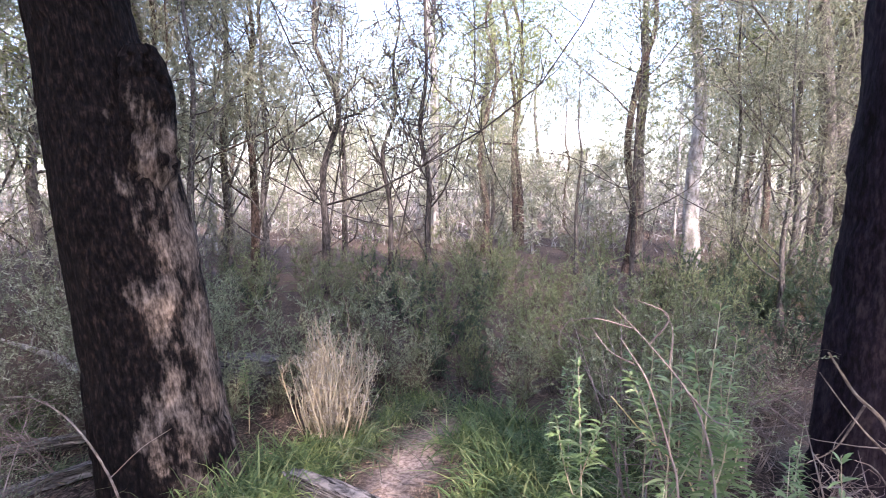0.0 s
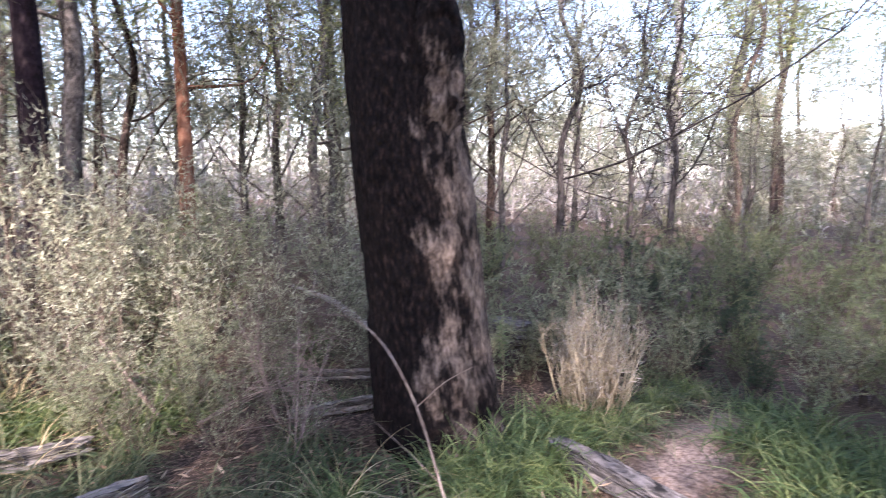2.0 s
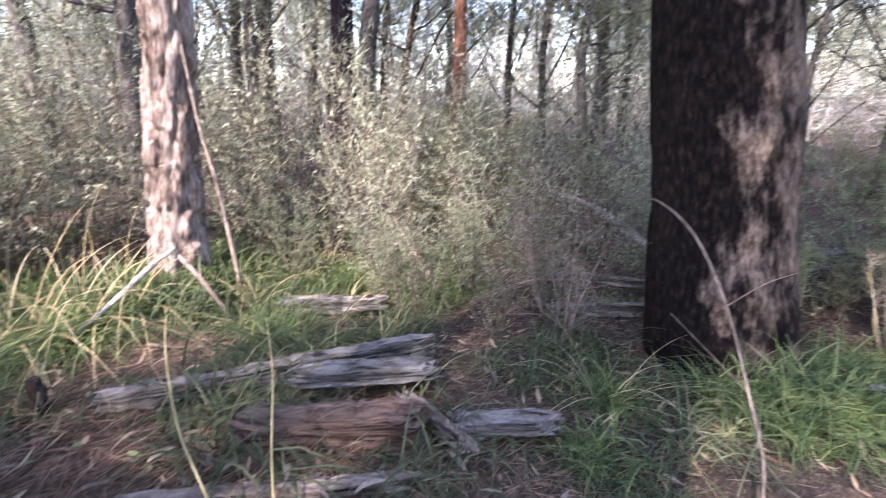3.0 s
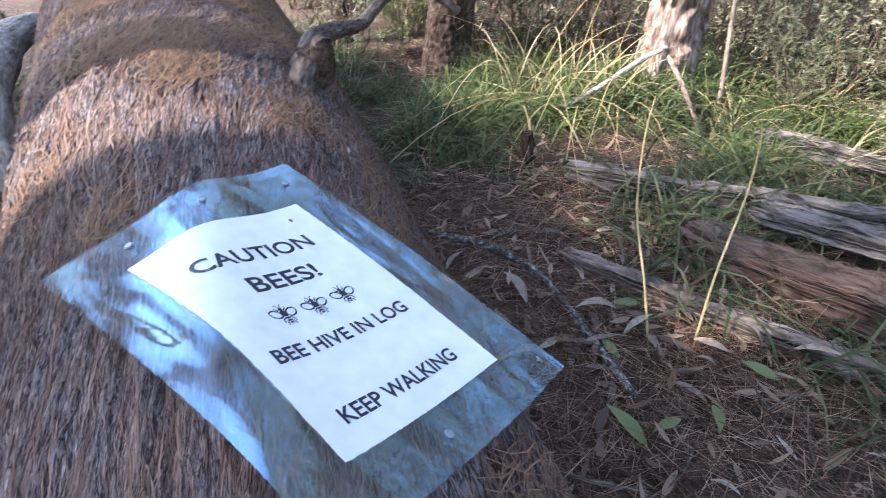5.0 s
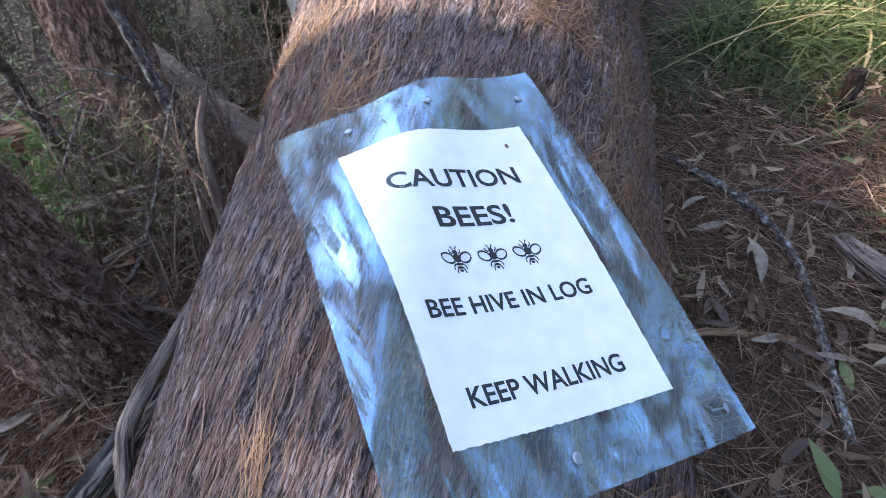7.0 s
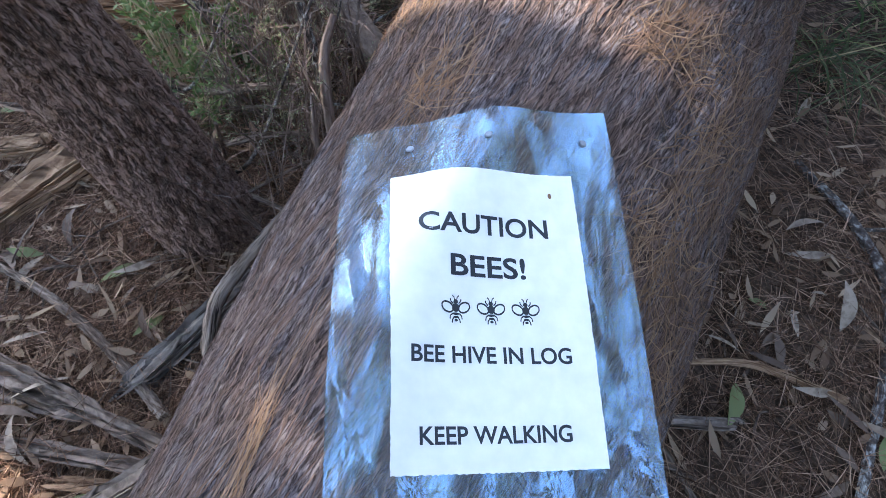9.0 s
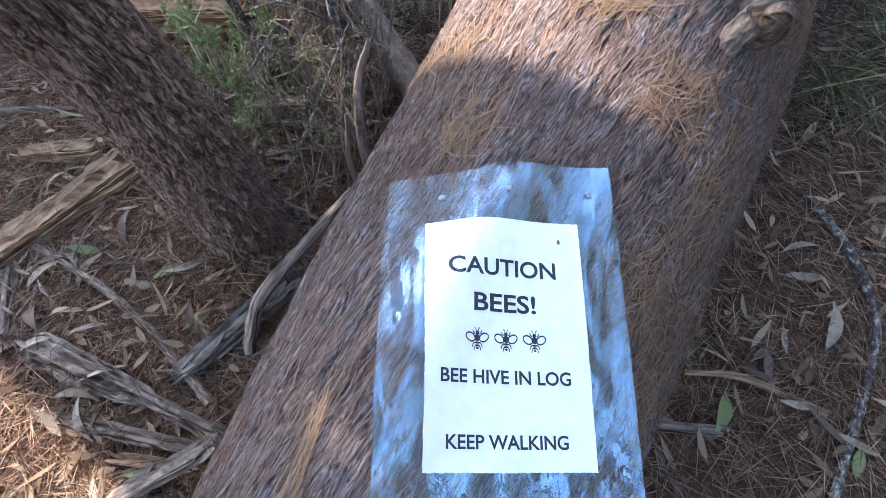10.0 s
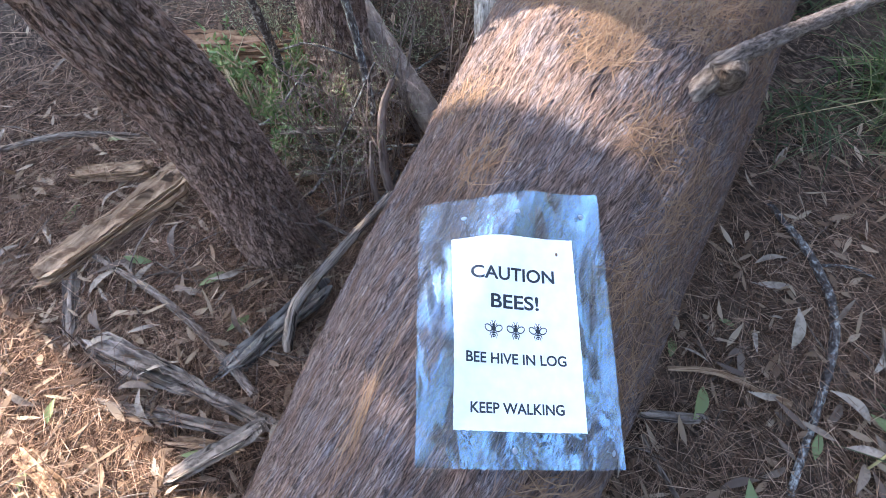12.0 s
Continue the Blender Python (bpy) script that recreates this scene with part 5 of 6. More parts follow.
# ---- the sign on the log ----


def on_sign(a, b, lift=0.0):
    """The place of a point of the sheet: a metres across and b metres down from the paper's top corner."""
    a, b = np.asarray(a, float), np.asarray(b, float)
    flat = PAPER_AT + a[..., None] * PAPER_A + b[..., None] * PAPER_B
    v, off = flat[..., 0], np.interp(flat[..., 1], ARC_LEN, ARC_OFF)
    h, e = sheet_h(v, off), 0.002
    q = LOG_AT + v[..., None] * LOG_U + off[..., None] * LOG_S + h[..., None] * LOG_N
    du, ds = (sheet_h(v + e, off) - h) / e, (sheet_h(v, off + e) - h) / e
    nrm = LOG_N - du[..., None] * LOG_U - ds[..., None] * LOG_S
    nrm /= np.linalg.norm(nrm, axis=-1)[..., None]
    return q + nrm * lift


def sheet(a0, b0, a1, b1, lift, thick, n=24, fringe=0.0):
    g = Geo()
    A, B = np.meshgrid(np.linspace(a0, a1, n), np.linspace(b0, b1, n))
    if fringe:
        edge = (RNG.random(A.shape) - 0.5) * fringe
        A = A + np.where((A == a0) | (A == a1), edge, 0)
        B = B + np.where((B == b0) | (B == b1), edge, 0)
    top, low = on_sign(A, B, lift + thick), on_sign(A, B, lift)
    i, j = np.meshgrid(np.arange(n - 1), np.arange(n - 1), indexing="ij")
    k = (i * n + j).ravel()
    f = np.stack([k, k + n, k + n + 1, k + 1], 1)
    uv = np.stack([A, B], -1)
    g.add(np.concatenate([top.reshape(-1, 3), low.reshape(-1, 3)]), np.concatenate([f, f[:, ::-1] + n * n]), np.concatenate([uv.reshape(-1, 2)] * 2))
    rim = np.concatenate([np.arange(n), np.arange(2 * n - 1, n * n, n), np.arange(n * n - 2, n * n - n - 1, -1), np.arange(n * n - 2 * n, 0, -n)])
    nxt = np.roll(rim, -1)
    allv = np.concatenate([top.reshape(-1, 3), low.reshape(-1, 3)])
    g.add(allv, np.stack([rim, nxt, nxt + n * n, rim + n * n], 1), np.concatenate([uv.reshape(-1, 2)] * 2))
    return g


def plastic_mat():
    """Clear laminate: the sky shows in its swells, creases and painted blue patches, the bark through the rest."""
    k = Nodes("clear_plastic_sheet")
    out = k.t.nodes["Material Output"]
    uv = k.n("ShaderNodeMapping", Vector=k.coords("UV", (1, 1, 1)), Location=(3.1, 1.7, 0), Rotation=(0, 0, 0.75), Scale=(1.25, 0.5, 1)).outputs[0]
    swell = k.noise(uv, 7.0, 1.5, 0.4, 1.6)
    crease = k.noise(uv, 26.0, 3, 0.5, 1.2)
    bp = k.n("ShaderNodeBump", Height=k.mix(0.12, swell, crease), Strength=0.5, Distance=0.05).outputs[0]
    # the gloss is tinted blue to paint the sky's colour into the reflection
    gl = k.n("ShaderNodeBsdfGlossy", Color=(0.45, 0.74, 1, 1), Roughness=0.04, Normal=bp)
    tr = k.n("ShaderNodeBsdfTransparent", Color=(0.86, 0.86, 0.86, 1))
    # painted reflection masks: noise patches show sky, the top-left corner stays clear
    sky_patches = k.ramp(k.noise(uv, 10.0, 5, 0.6, 2.2), (0.43, (0.1, 0.1, 0.1)), (0.54, (1, 1, 1)))
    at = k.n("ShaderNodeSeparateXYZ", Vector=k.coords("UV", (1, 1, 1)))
    clear_corner = k.ramp(k.math("ADD", at.outputs[0], k.math("ADD", k.math("MULTIPLY", at.outputs[1], 0.8), k.math("MULTIPLY", swell, 0.12))), (0.06, (0.12, 0.12, 0.12)), (0.18, (1, 1, 1)))
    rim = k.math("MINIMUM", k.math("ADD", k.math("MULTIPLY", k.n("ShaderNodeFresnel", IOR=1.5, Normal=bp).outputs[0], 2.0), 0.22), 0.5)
    mx = k.n("ShaderNodeMixShader", Fac=k.math("MULTIPLY", rim, k.math("MULTIPLY", sky_patches, clear_corner)))
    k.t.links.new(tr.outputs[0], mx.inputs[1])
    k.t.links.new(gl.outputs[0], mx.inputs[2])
    veil = k.n("ShaderNodeMixShader", Fac=0.045)
    k.t.links.new(mx.outputs[0], veil.inputs[1])
    k.t.links.new(k.n("ShaderNodeBsdfDiffuse", Color=(0.62, 0.62, 0.6, 1)).outputs[0], veil.inputs[2])
    k.t.links.new(veil.outputs[0], out.inputs["Surface"])
    return k.m


def paper_mat():
    k = Nodes("white_paper")
    n = k.noise(k.coords("UV"), 40.0, 4)
    return k.done(k.ramp(n, (0.3, (0.74, 0.75, 0.76)), (0.7, (0.84, 0.84, 0.84))), 0.35, 0.5)


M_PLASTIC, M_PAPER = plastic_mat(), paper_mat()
M_INK = Nodes("black_ink").done((0.02, 0.026, 0.036), 0.4, 0.4)
M_PIN = Nodes("steel_pin").done((0.22, 0.25, 0.3), 0.35, 0.5)
RNG = np.random.default_rng(41)
SIGN = tagged(new("warning_sign"), "white paper notice in a clear plastic sheet tacked to the log", "sign")
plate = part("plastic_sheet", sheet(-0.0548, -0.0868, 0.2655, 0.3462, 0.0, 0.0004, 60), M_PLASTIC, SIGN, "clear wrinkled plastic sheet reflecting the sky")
plate.visible_shadow = False
part("paper", sheet(0.0, 0.0, 0.21, 0.297, 0.0008, 0.0004, 90, 0.0009), M_PAPER, SIGN, "white paper with torn edges")


def letters(text, a0, b0, a1, b1):
    cu = bpy.data.curves.new("text", "FONT")
    cu.body = text
    cu.resolution_u = 4
    cu.offset = 0.02
    ob = bpy.data.objects.new("text", cu)
    scene.collection.objects.link(ob)
    me = bpy.data.meshes.new_from_object(ob.evaluated_get(bpy.context.evaluated_depsgraph_get()))
    bpy.data.objects.remove(ob)
    co = np.array([v.co[:] for v in me.vertices])
    lo, hi = co.min(0), co.max(0)
    a = a0 + (co[:, 0] - lo[0]) / (hi[0] - lo[0]) * (a1 - a0)
    b = b1 - (co[:, 1] - lo[1]) / (hi[1] - lo[1]) * (b1 - b0)
    w = on_sign(a, b, 0.0016)
    for vert, q in zip(me.vertices, w):
        vert.co = q
    me.materials.append(M_INK)
    me.name = "lettering"
    ob = new("lettering", me)
    ob.parent = SIGN
    tagged(ob, "printed words " + text.lower())
    return ob


letters("CAUTION", 0.0294, 0.0548, 0.1732, 0.0768)
letters("BEES!", 0.0602, 0.0990, 0.1432, 0.1215)
letters("BEE HIVE IN LOG", 0.0188, 0.1885, 0.1837, 0.2042)
letters("KEEP WALKING", 0.0262, 0.2582, 0.1754, 0.2735)


def bee(a, b):
    """A printed bee: body, head, outlined wings, legs and feelers."""
    g = Geo()

    def poly(pts):
        w = on_sign(np.array([a + 0.95 * p[0] for p in pts]), np.array([b + 1.15 * p[1] for p in pts]), 0.0016)
        c = w.mean(0)
        n = len(pts)
        g.add(np.vstack([w, c]), [[i, (i + 1) % n, n] for i in range(n)], np.zeros((n + 1, 2)))

    def stroke(pts, t):
        p = np.array(pts)
        d = np.gradient(p, axis=0)
        d /= np.linalg.norm(d, axis=1)[:, None] + 1e-9
        q = np.stack([-d[:, 1], d[:, 0]], 1) * t / 2
        s = np.concatenate([p + q, p - q])
        n = len(p)
        w = on_sign(a + 0.95 * s[:, 0], b + 1.15 * s[:, 1], 0.0016)
        g.add(w, [[i, i + 1, n + i + 1, n + i] for i in range(n - 1)], np.zeros((2 * n, 2)))
    th = np.linspace(0, 2 * np.pi, 16, endpoint=False)
    poly([(0.0026 * math.cos(t), -0.0065 + 0.002 * math.sin(t)) for t in th])
    poly([(0.0042 * math.cos(t), -0.0015 + 0.0036 * math.sin(t)) for t in th])
    for y, w in ((0.0035, 0.0038), (0.0062, 0.003), (0.0088, 0.0019)):
        poly([(w * math.cos(t), y + 0.0011 * math.sin(t)) for t in th])
    full = np.linspace(0, 2 * np.pi, 20)
    for s in (-1, 1):
        stroke([(s * (0.0092 + 0.0062 * math.cos(t)), -0.002 + 0.0042 * math.sin(t) - 0.0012 * math.cos(t)) for t in full], 0.0015)
        stroke([(s * 0.001, -0.008), (s * 0.002, -0.0105), (s * 0.0038, -0.0118)], 0.001)
        stroke([(s * 0.003, -0.005), (s * 0.0055, -0.007), (s * 0.006, -0.009)], 0.0012)
        stroke([(s * 0.003, 0.003), (s * 0.006, 0.005), (s * 0.0068, 0.008)], 0.0012)
        stroke([(s * 0.002, 0.006), (s * 0.004, 0.0085), (s * 0.0045, 0.011)], 0.0012)
    ob = part("printed_bee", g, M_INK, SIGN, "small printed outline of a bee")
    return ob


for a in (0.0645, 0.102, 0.1392):
    bee(a, 0.1548)
g = Geo()
th = np.linspace(0, 2 * np.pi, 10, endpoint=False)
w = on_sign(0.1805 + 0.0022 * np.cos(th), 0.0262 + 0.0034 * np.sin(th), 0.0016)
g.add(np.vstack([w, w.mean(0)]), [[i, (i + 1) % 10, 10] for i in range(10)], np.zeros((11, 2)))
part("stain", g, M_BROWNWOOD, SIGN, "small brown stain on the paper")
for a, b in ((0.0225, -0.0418), (0.112, -0.0445), (0.231, -0.0428), (0.0928, 0.322), (0.248, 0.324)):
    g = Geo()
    c = on_sign(np.array(a), np.array(b), 0.0)
    nn = c - (LOG_AT + ((c - LOG_AT) @ LOG_U) * LOG_U)
    nn /= np.linalg.norm(nn)
    tube(g, [c - nn * 0.01, c + nn * 0.001, c + nn * 0.0015, c + nn * 0.003], [0.001, 0.001, 0.005, 0.0035], 12, 8)
    part("tack", g, M_PIN, SIGN, "small round steel tack")

# ---- sticks, planks and fallen wood ----


def stick(name, pts, radii, mat, label, category="stick", sides=8, side=()):
    root = new(name)
    g = Geo()
    tube(g, pts, radii, max(sides, 12), max(40, 14 * len(pts)), furrow(max(radii) * 0.14, 6, 30.0, RNG.random() * 50))
    part("shaft", g, mat, root)
    for q, r in side:
        b = Geo()
        tube(b, q, r, 6, 14)
        part("twig", b, mat, root)
    return tagged(root, label, category)


def slab(name, p0, p1, width, thick, mat, label, seed, tilt=0.0, category="wood piece"):
    """A split, weathered piece of timber: uneven outline, splintered ends, grooved faces."""
    r = np.random.default_rng(seed)
    p0, p1 = np.array(p0, float), np.array(p1, float)
    d = p1 - p0
    ln = np.linalg.norm(d)
    d /= ln
    s = np.cross(d, [0, 0, 1.0])
    s /= np.linalg.norm(s)
    n = np.cross(s, d)
    s, n = s * math.cos(tilt) + n * math.sin(tilt), n * math.cos(tilt) - s * math.sin(tilt)
    U, N = 40, 96
    g = Geo()
    u = np.linspace(0, 1, U)
    th = np.linspace(0, 2 * np.pi, N + 1)
    Uu, T = np.meshgrid(u, th, indexing="ij")
    se = np.sign(np.cos(T)) * np.abs(np.cos(T)) ** 0.45
    sn = np.sign(np.sin(T)) * np.abs(np.sin(T)) ** 0.6
    c = T / (2 * np.pi)
    off = r.random() * 90
    groove = 0.7 * np.abs(2 * vnoise(c * 30, Uu * 2 * ln + off, 30) - 1) ** 0.6 + 0.35 * vnoise(c * 64, Uu * 9 * ln + off, 64) + 0.25 * vnoise(c * 20, Uu * 40 * ln + off, 20) - 0.66
    edge = 1 + 0.2 * (vnoise(Uu * 7 * max(ln, 0.3) + off, c * 0 + off) - 0.5)
    rough = min(thick, 0.035)
    W = width / 2 * edge * np.clip(np.minimum(Uu, 1 - Uu) * 9 + 0.5, 0, 1) + groove * rough * 0.8
    H = thick / 2 * (0.85 + 0.15 * (vnoise(Uu * 5 + off, c * 0 + 9) - 0.5)) + groove * rough
    lenj = (0.6 * vnoise(c * 14, c * 0 + off, 14) + 0.5 * vnoise(c * 42, c * 0 + off + 5, 42) - 0.55) * min(0.5 * ln, 0.14)
    pos = (Uu * ln + lenj * np.where(Uu < 0.5, 1 - 2 * Uu, 2 * Uu - 1) ** 3)
    P = p0 + pos[..., None] * d + (W * se)[..., None] * s + (H * sn)[..., None] * n
    P[:, -1] = P[:, 0]
    i, j = np.meshgrid(np.arange(U - 1), np.arange(N), indexing="ij")
    k = (i * (N + 1) + j).ravel()
    g.add(P, np.stack([k, k + 1, k + N + 2, k + N + 1], 1), np.stack([T * width / 4, pos], -1))
    for row in (0, U - 1):
        ring = P[row, :N]
        m = ring.mean(0)
        g.add(np.vstack([ring, m]), [[a, (a + 1) % N, N] for a in range(N)], np.vstack([ring, m])[:, :2])
    return thing(name, g, mat, label, category, smooth=False)


# branch on the log, knot and the pale limb lying against it
KNOT = np.array([-1.687, -0.255, 0.715])
g = Geo()
tube(g, [KNOT + [0.10, -0.03, -0.10], KNOT + [0.03, -0.01, -0.015], KNOT + [0, 0, 0.02], (-1.85, -0.25, 0.72), (-2.08, -0.24, 0.69), (-2.14, -0.19, 0.74), (-2.17, -0.12, 0.77), (-2.19, 0.0, 0.70)],
     [0.024, 0.022, 0.018, 0.0155, 0.0145, 0.0135, 0.011, 0.008], 28, 150, furrow(0.004, 11, 26.0))
part("branch", g, M_BRANCH, LOG, "broken knotty branch growing from the log")
# a sawn knot with its collar of bark beside the branch
g = Geo()
face = np.array([0.03, 0.022, 0.014])
out = np.array([0.55, 0.35, 0.75]) / np.linalg.norm([0.55, 0.35, 0.75])
tube(g, [KNOT + face * 0.2 - out * 0.06, KNOT + face * 0.6 - out * 0.015, KNOT + face * 0.9, KNOT + face * 0.9 + out * 0.006, KNOT + face * 0.9 - out * 0.004], [0.045, 0.03, 0.022, 0.019, 0.013], 40, 60, furrow(0.002, 12, 40.0, 3.0), cap=False)
part("knot", g, M_KNOT, LOG, "gnarled collar of bark round a knot")
g = Geo()
tube(g, [KNOT + face * 0.9 - out * 0.02, KNOT + face * 0.9, KNOT + face * 0.9 + out * 0.004], [0.011, 0.011, 0.008], 24, 10, furrow(0.0012, 9, 20.0, 7.0))
part("knot_wood", g, M_KNOT, LOG, "pale broken heart of the knot")
g = Geo()
tube(g, [(-1.58, -0.85, 0.40), (-1.67, -0.97, 0.49), (-1.75, -1.03, 0.54), (-1.87, -1.12, 0.58), (-2.01, -1.19, 0.61), (-2.16, -1.25, 0.62), (-2.4, -1.35, 0.62)], [0.03, 0.035, 0.05, 0.065, 0.062, 0.05, 0.03], 40, 110, lambda T, L, r: 0.018 * (vnoise(T / 6.2832 * 4, L * 7 + 4, 4) - 0.5) + 0.004 * (vnoise(T / 6.2832 * 18, L * 9 + 4, 18) - 0.5))
part("bare_limb", g, M_BLEACHED, LOG, "swollen bare bleached limb growing from the log")
g = Geo()
tube(g, [(-1.88, -1.12, 0.58), (-1.95, -1.25, 0.61), (-2.0, -1.36, 0.6), (-2.05, -1.6, 0.53)], [0.05, 0.045, 0.04, 0.03], 32, 70, lambda T, L, r: 0.014 * (vnoise(T / 6.2832 * 4, L * 7 + 14, 4) - 0.5) + 0.004 * (vnoise(T / 6.2832 * 18, L * 9 + 4, 18) - 0.5))
part("limb_fork", g, M_BLEACHED, LOG, "bleached fork of the bare limb")
stick("smooth_limb", [(-1.47, -0.80, 0.07), (-1.482, -0.964, 0.111), (-1.50, -1.254, 0.193), (-1.53, -1.7, 0.32), (-1.56, -2.3, 0.45)], [0.045, 0.043, 0.041, 0.037, 0.03], M_LIMB, "smooth tan limb leaning against the log", "branch", 24)

stick("fallen_stick", [(-0.40, -1.18, 0.03), (-0.50, -0.95, 0.035), (-0.56, -0.75, 0.03), (-0.60, -0.52, 0.03)], [0.008, 0.01, 0.011, 0.012], M_TWIG, "long thin grey stick on needle litter",
      side=[([(-0.47, -1.0, 0.03), (-0.50, -1.02, 0.03), (-0.56, -1.0, 0.03)], [0.005, 0.004, 0.003])])
slab("mossy_plank", (-2.05, 0.36, 0.03), (-1.62, 0.97, 0.03), 0.07, 0.035, M_GREYWOOD, "flaking grey strip of dead wood", 9)
slab("rotting_log", (-2.13, 0.74, 0.055), (-1.77, 1.18, 0.05), 0.16, 0.13, M_REDWOOD, "reddish rotting log half hidden in grass", 10, category="log")
slab("lichened_log", (-2.62, 0.42, 0.055), (-2.22, 1.6, 0.045), 0.09, 0.08, M_TIMBER, "grey lichened log lying in the grass", 11, category="log")
slab("bark_slab", (-2.3, 1.0, 0.08), (-2.0, 1.42, 0.08), 0.14, 0.05, M_TIMBER, "crumbling slab of grey bark", 12)
slab("bark_slab", (-1.72, 1.30, 0.03), (-1.52, 1.52, 0.04), 0.12, 0.03, M_TIMBER, "curled brown piece of bark", 13)
slab("bark_strip", (-1.95, 1.25, 0.04), (-1.62, 1.22, 0.03), 0.06, 0.03, M_GREYWOOD, "narrow strip of grey bark", 14)
slab("path_log", (-0.84, 2.80, -0.07), (-0.22, 2.40, -0.06), 0.12, 0.10, M_DARKWOOD, "short grey log beside the path", 15, category="log")

# sticks and stems that stand out
stick("lichened_stick", [(-2.19, -0.13, 0.02), (-2.10, 0.09, 0.03), (-1.94, 0.26, 0.025), (-1.51, 0.43, 0.02)], [0.009, 0.012, 0.012, 0.008], M_LICHEN, "dark stick with pale lichen on needle litter",
      side=[([(-2.10, 0.09, 0.03), (-2.18, 0.16, 0.03), (-2.22, 0.25, 0.02)], [0.006, 0.004, 0.002])])
stick("short_stick", [(-1.51, 0.05, 0.025), (-1.6, 0.13, 0.03), (-1.66, 0.24, 0.03), (-1.69, 0.3, 0.025)], [0.006, 0.008, 0.008, 0.009], M_BROWNWOOD, "short brown stick with a broken end")
slab("wood_chip", (-1.37, 0.10, 0.03), (-1.47, 0.19, 0.035), 0.022, 0.012, M_GREYWOOD, "pale broken chip of wood beside the log", 31)
stick("fallen_stick", [(-1.33, 0.13, 0.02), (-1.30, 0.24, 0.02), (-1.27, 0.4, 0.02)], [0.007, 0.006, 0.004], M_TWIG, "thin grey stick lying by the log")
stick("fallen_stick", [(-0.2, -1.82, 0.02), (-0.46, -1.735, 0.03), (-0.68, -1.59, 0.02)], [0.008, 0.011, 0.009], M_TWIG, "thin grey stick on needle litter")
slab("wood_splinter", (-0.33, -1.18, 0.02), (-0.27, -0.98, 0.02), 0.035, 0.025, M_GREYWOOD, "small grey splinter of weathered wood", 32)
slab("bark_strip", (-0.08, -0.72, 0.02), (-0.13, -0.58, 0.02), 0.04, 0.02, M_BROWNWOOD, "brown strip of bark in sunlight", 33)
stick("straw_stem", [(-1.66, 0.50, 0.0), (-1.80, 0.50, 0.12), (-1.98, 0.50, 0.24), (-2.2, 0.55, 0.36), (-2.40, 0.62, 0.42)], [0.003, 0.003, 0.0028, 0.0024, 0.0015], M_STRAWSTEM, "long yellow grass stalk arching over", "grass stalk", 5)
stick("straw_stem", [(-1.70, 0.62, 0.0), (-1.82, 0.68, 0.15), (-1.95, 0.76, 0.32), (-2.05, 0.8, 0.45)], [0.003, 0.0028, 0.0024, 0.0015], M_STRAWSTEM, "thin straw-coloured grass stalk", "grass stalk", 5)
stick("bent_stem", [(-0.86, 1.51, -0.03), (-0.88, 1.53, 0.2), (-0.96, 1.59, 0.36), (-1.07, 1.66, 0.55), (-1.18, 1.67, 0.72), (-1.30, 1.68, 0.80), (-1.42, 1.70, 0.80)], [0.004, 0.004, 0.004, 0.0035, 0.003, 0.002, 0.0015], M_TWIG, "bent dry stem standing in front of the burnt trunk", "stem", 6,
      side=[([(-1.07, 1.66, 0.55), (-1.0, 1.72, 0.62), (-0.93, 1.78, 0.66)], [0.002, 0.0015, 0.001]), ([(-0.96, 1.59, 0.36), (-1.08, 1.62, 0.42), (-1.2, 1.62, 0.50)], [0.002, 0.0015, 0.001])])
stick("fallen_branch", [(-4.1, 4.92, 0.10), (-3.5, 4.5, 0.14), (-3.0, 4.15, 0.16), (-2.55, 3.8, 0.13), (-1.9, 3.4, 0.0)], [0.012, 0.022, 0.026, 0.03, 0.032], M_BLEACHED, "bleached dead branch lying in the scrub", "branch", 8,
      side=[([(-3.5, 4.5, 0.14), (-3.6, 4.7, 0.3), (-3.8, 4.8, 0.45)], [0.008, 0.006, 0.003])])
stick("leaning_stick", [(-3.47, 1.30, -0.05), (-3.48, 1.27, 0.25), (-3.52, 1.24, 0.6), (-3.62, 1.21, 0.95), (-3.82, 1.22, 1.5)], [0.012, 0.011, 0.009, 0.007, 0.004], M_LIMB, "bleached stick leaning beside the stringybark", "branch")
stick("dead_branch", [(-3.37, 0.45, 0.02), (-3.45, 0.68, 0.14), (-3.52, 0.87, 0.25), (-3.58, 1.0, 0.30)], [0.012, 0.012, 0.014, 0.012], M_BLEACHED, "pale dead branch in the grass", "branch")
stick("dead_branch", [(-3.58, 1.02, 0.26), (-3.4, 1.06, 0.16), (-3.2, 1.12, 0.0)], [0.014, 0.011, 0.008], M_TWIG, "grey dead branch in the grass", "branch")
stick("dead_branch", [(-3.25, 2.2, 0.35), (-3.0, 2.18, 0.15), (-2.7, 2.18, -0.1)], [0.007, 0.01, 0.012], M_TWIG, "grey dead branch in the undergrowth", "branch")
slab("fallen_log_piece", (-2.65, 3.15, -0.1), (-2.2, 3.4, -0.1), 0.07, 0.06, M_TIMBER, "weathered fallen log beside the burnt trunk", 35, category="log")
slab("fallen_log_piece", (-2.3, 2.65, -0.1), (-1.98, 3.0, -0.1), 0.07, 0.06, M_TIMBER, "weathered fallen log at the burnt trunk's foot", 36, category="log")
slab("grey_log", (-2.3, 4.55, 0.0), (-1.35, 4.3, 0.02), 0.26, 0.24, M_TIMBER, "thick grey log behind the burnt trunk", 37, category="log")
slab("sunlit_log", (-3.1, 1.35, 0.02), (-2.85, 1.8, 0.0), 0.1, 0.08, M_TIMBER, "grey log lying in sunlit grass", 38, category="log")
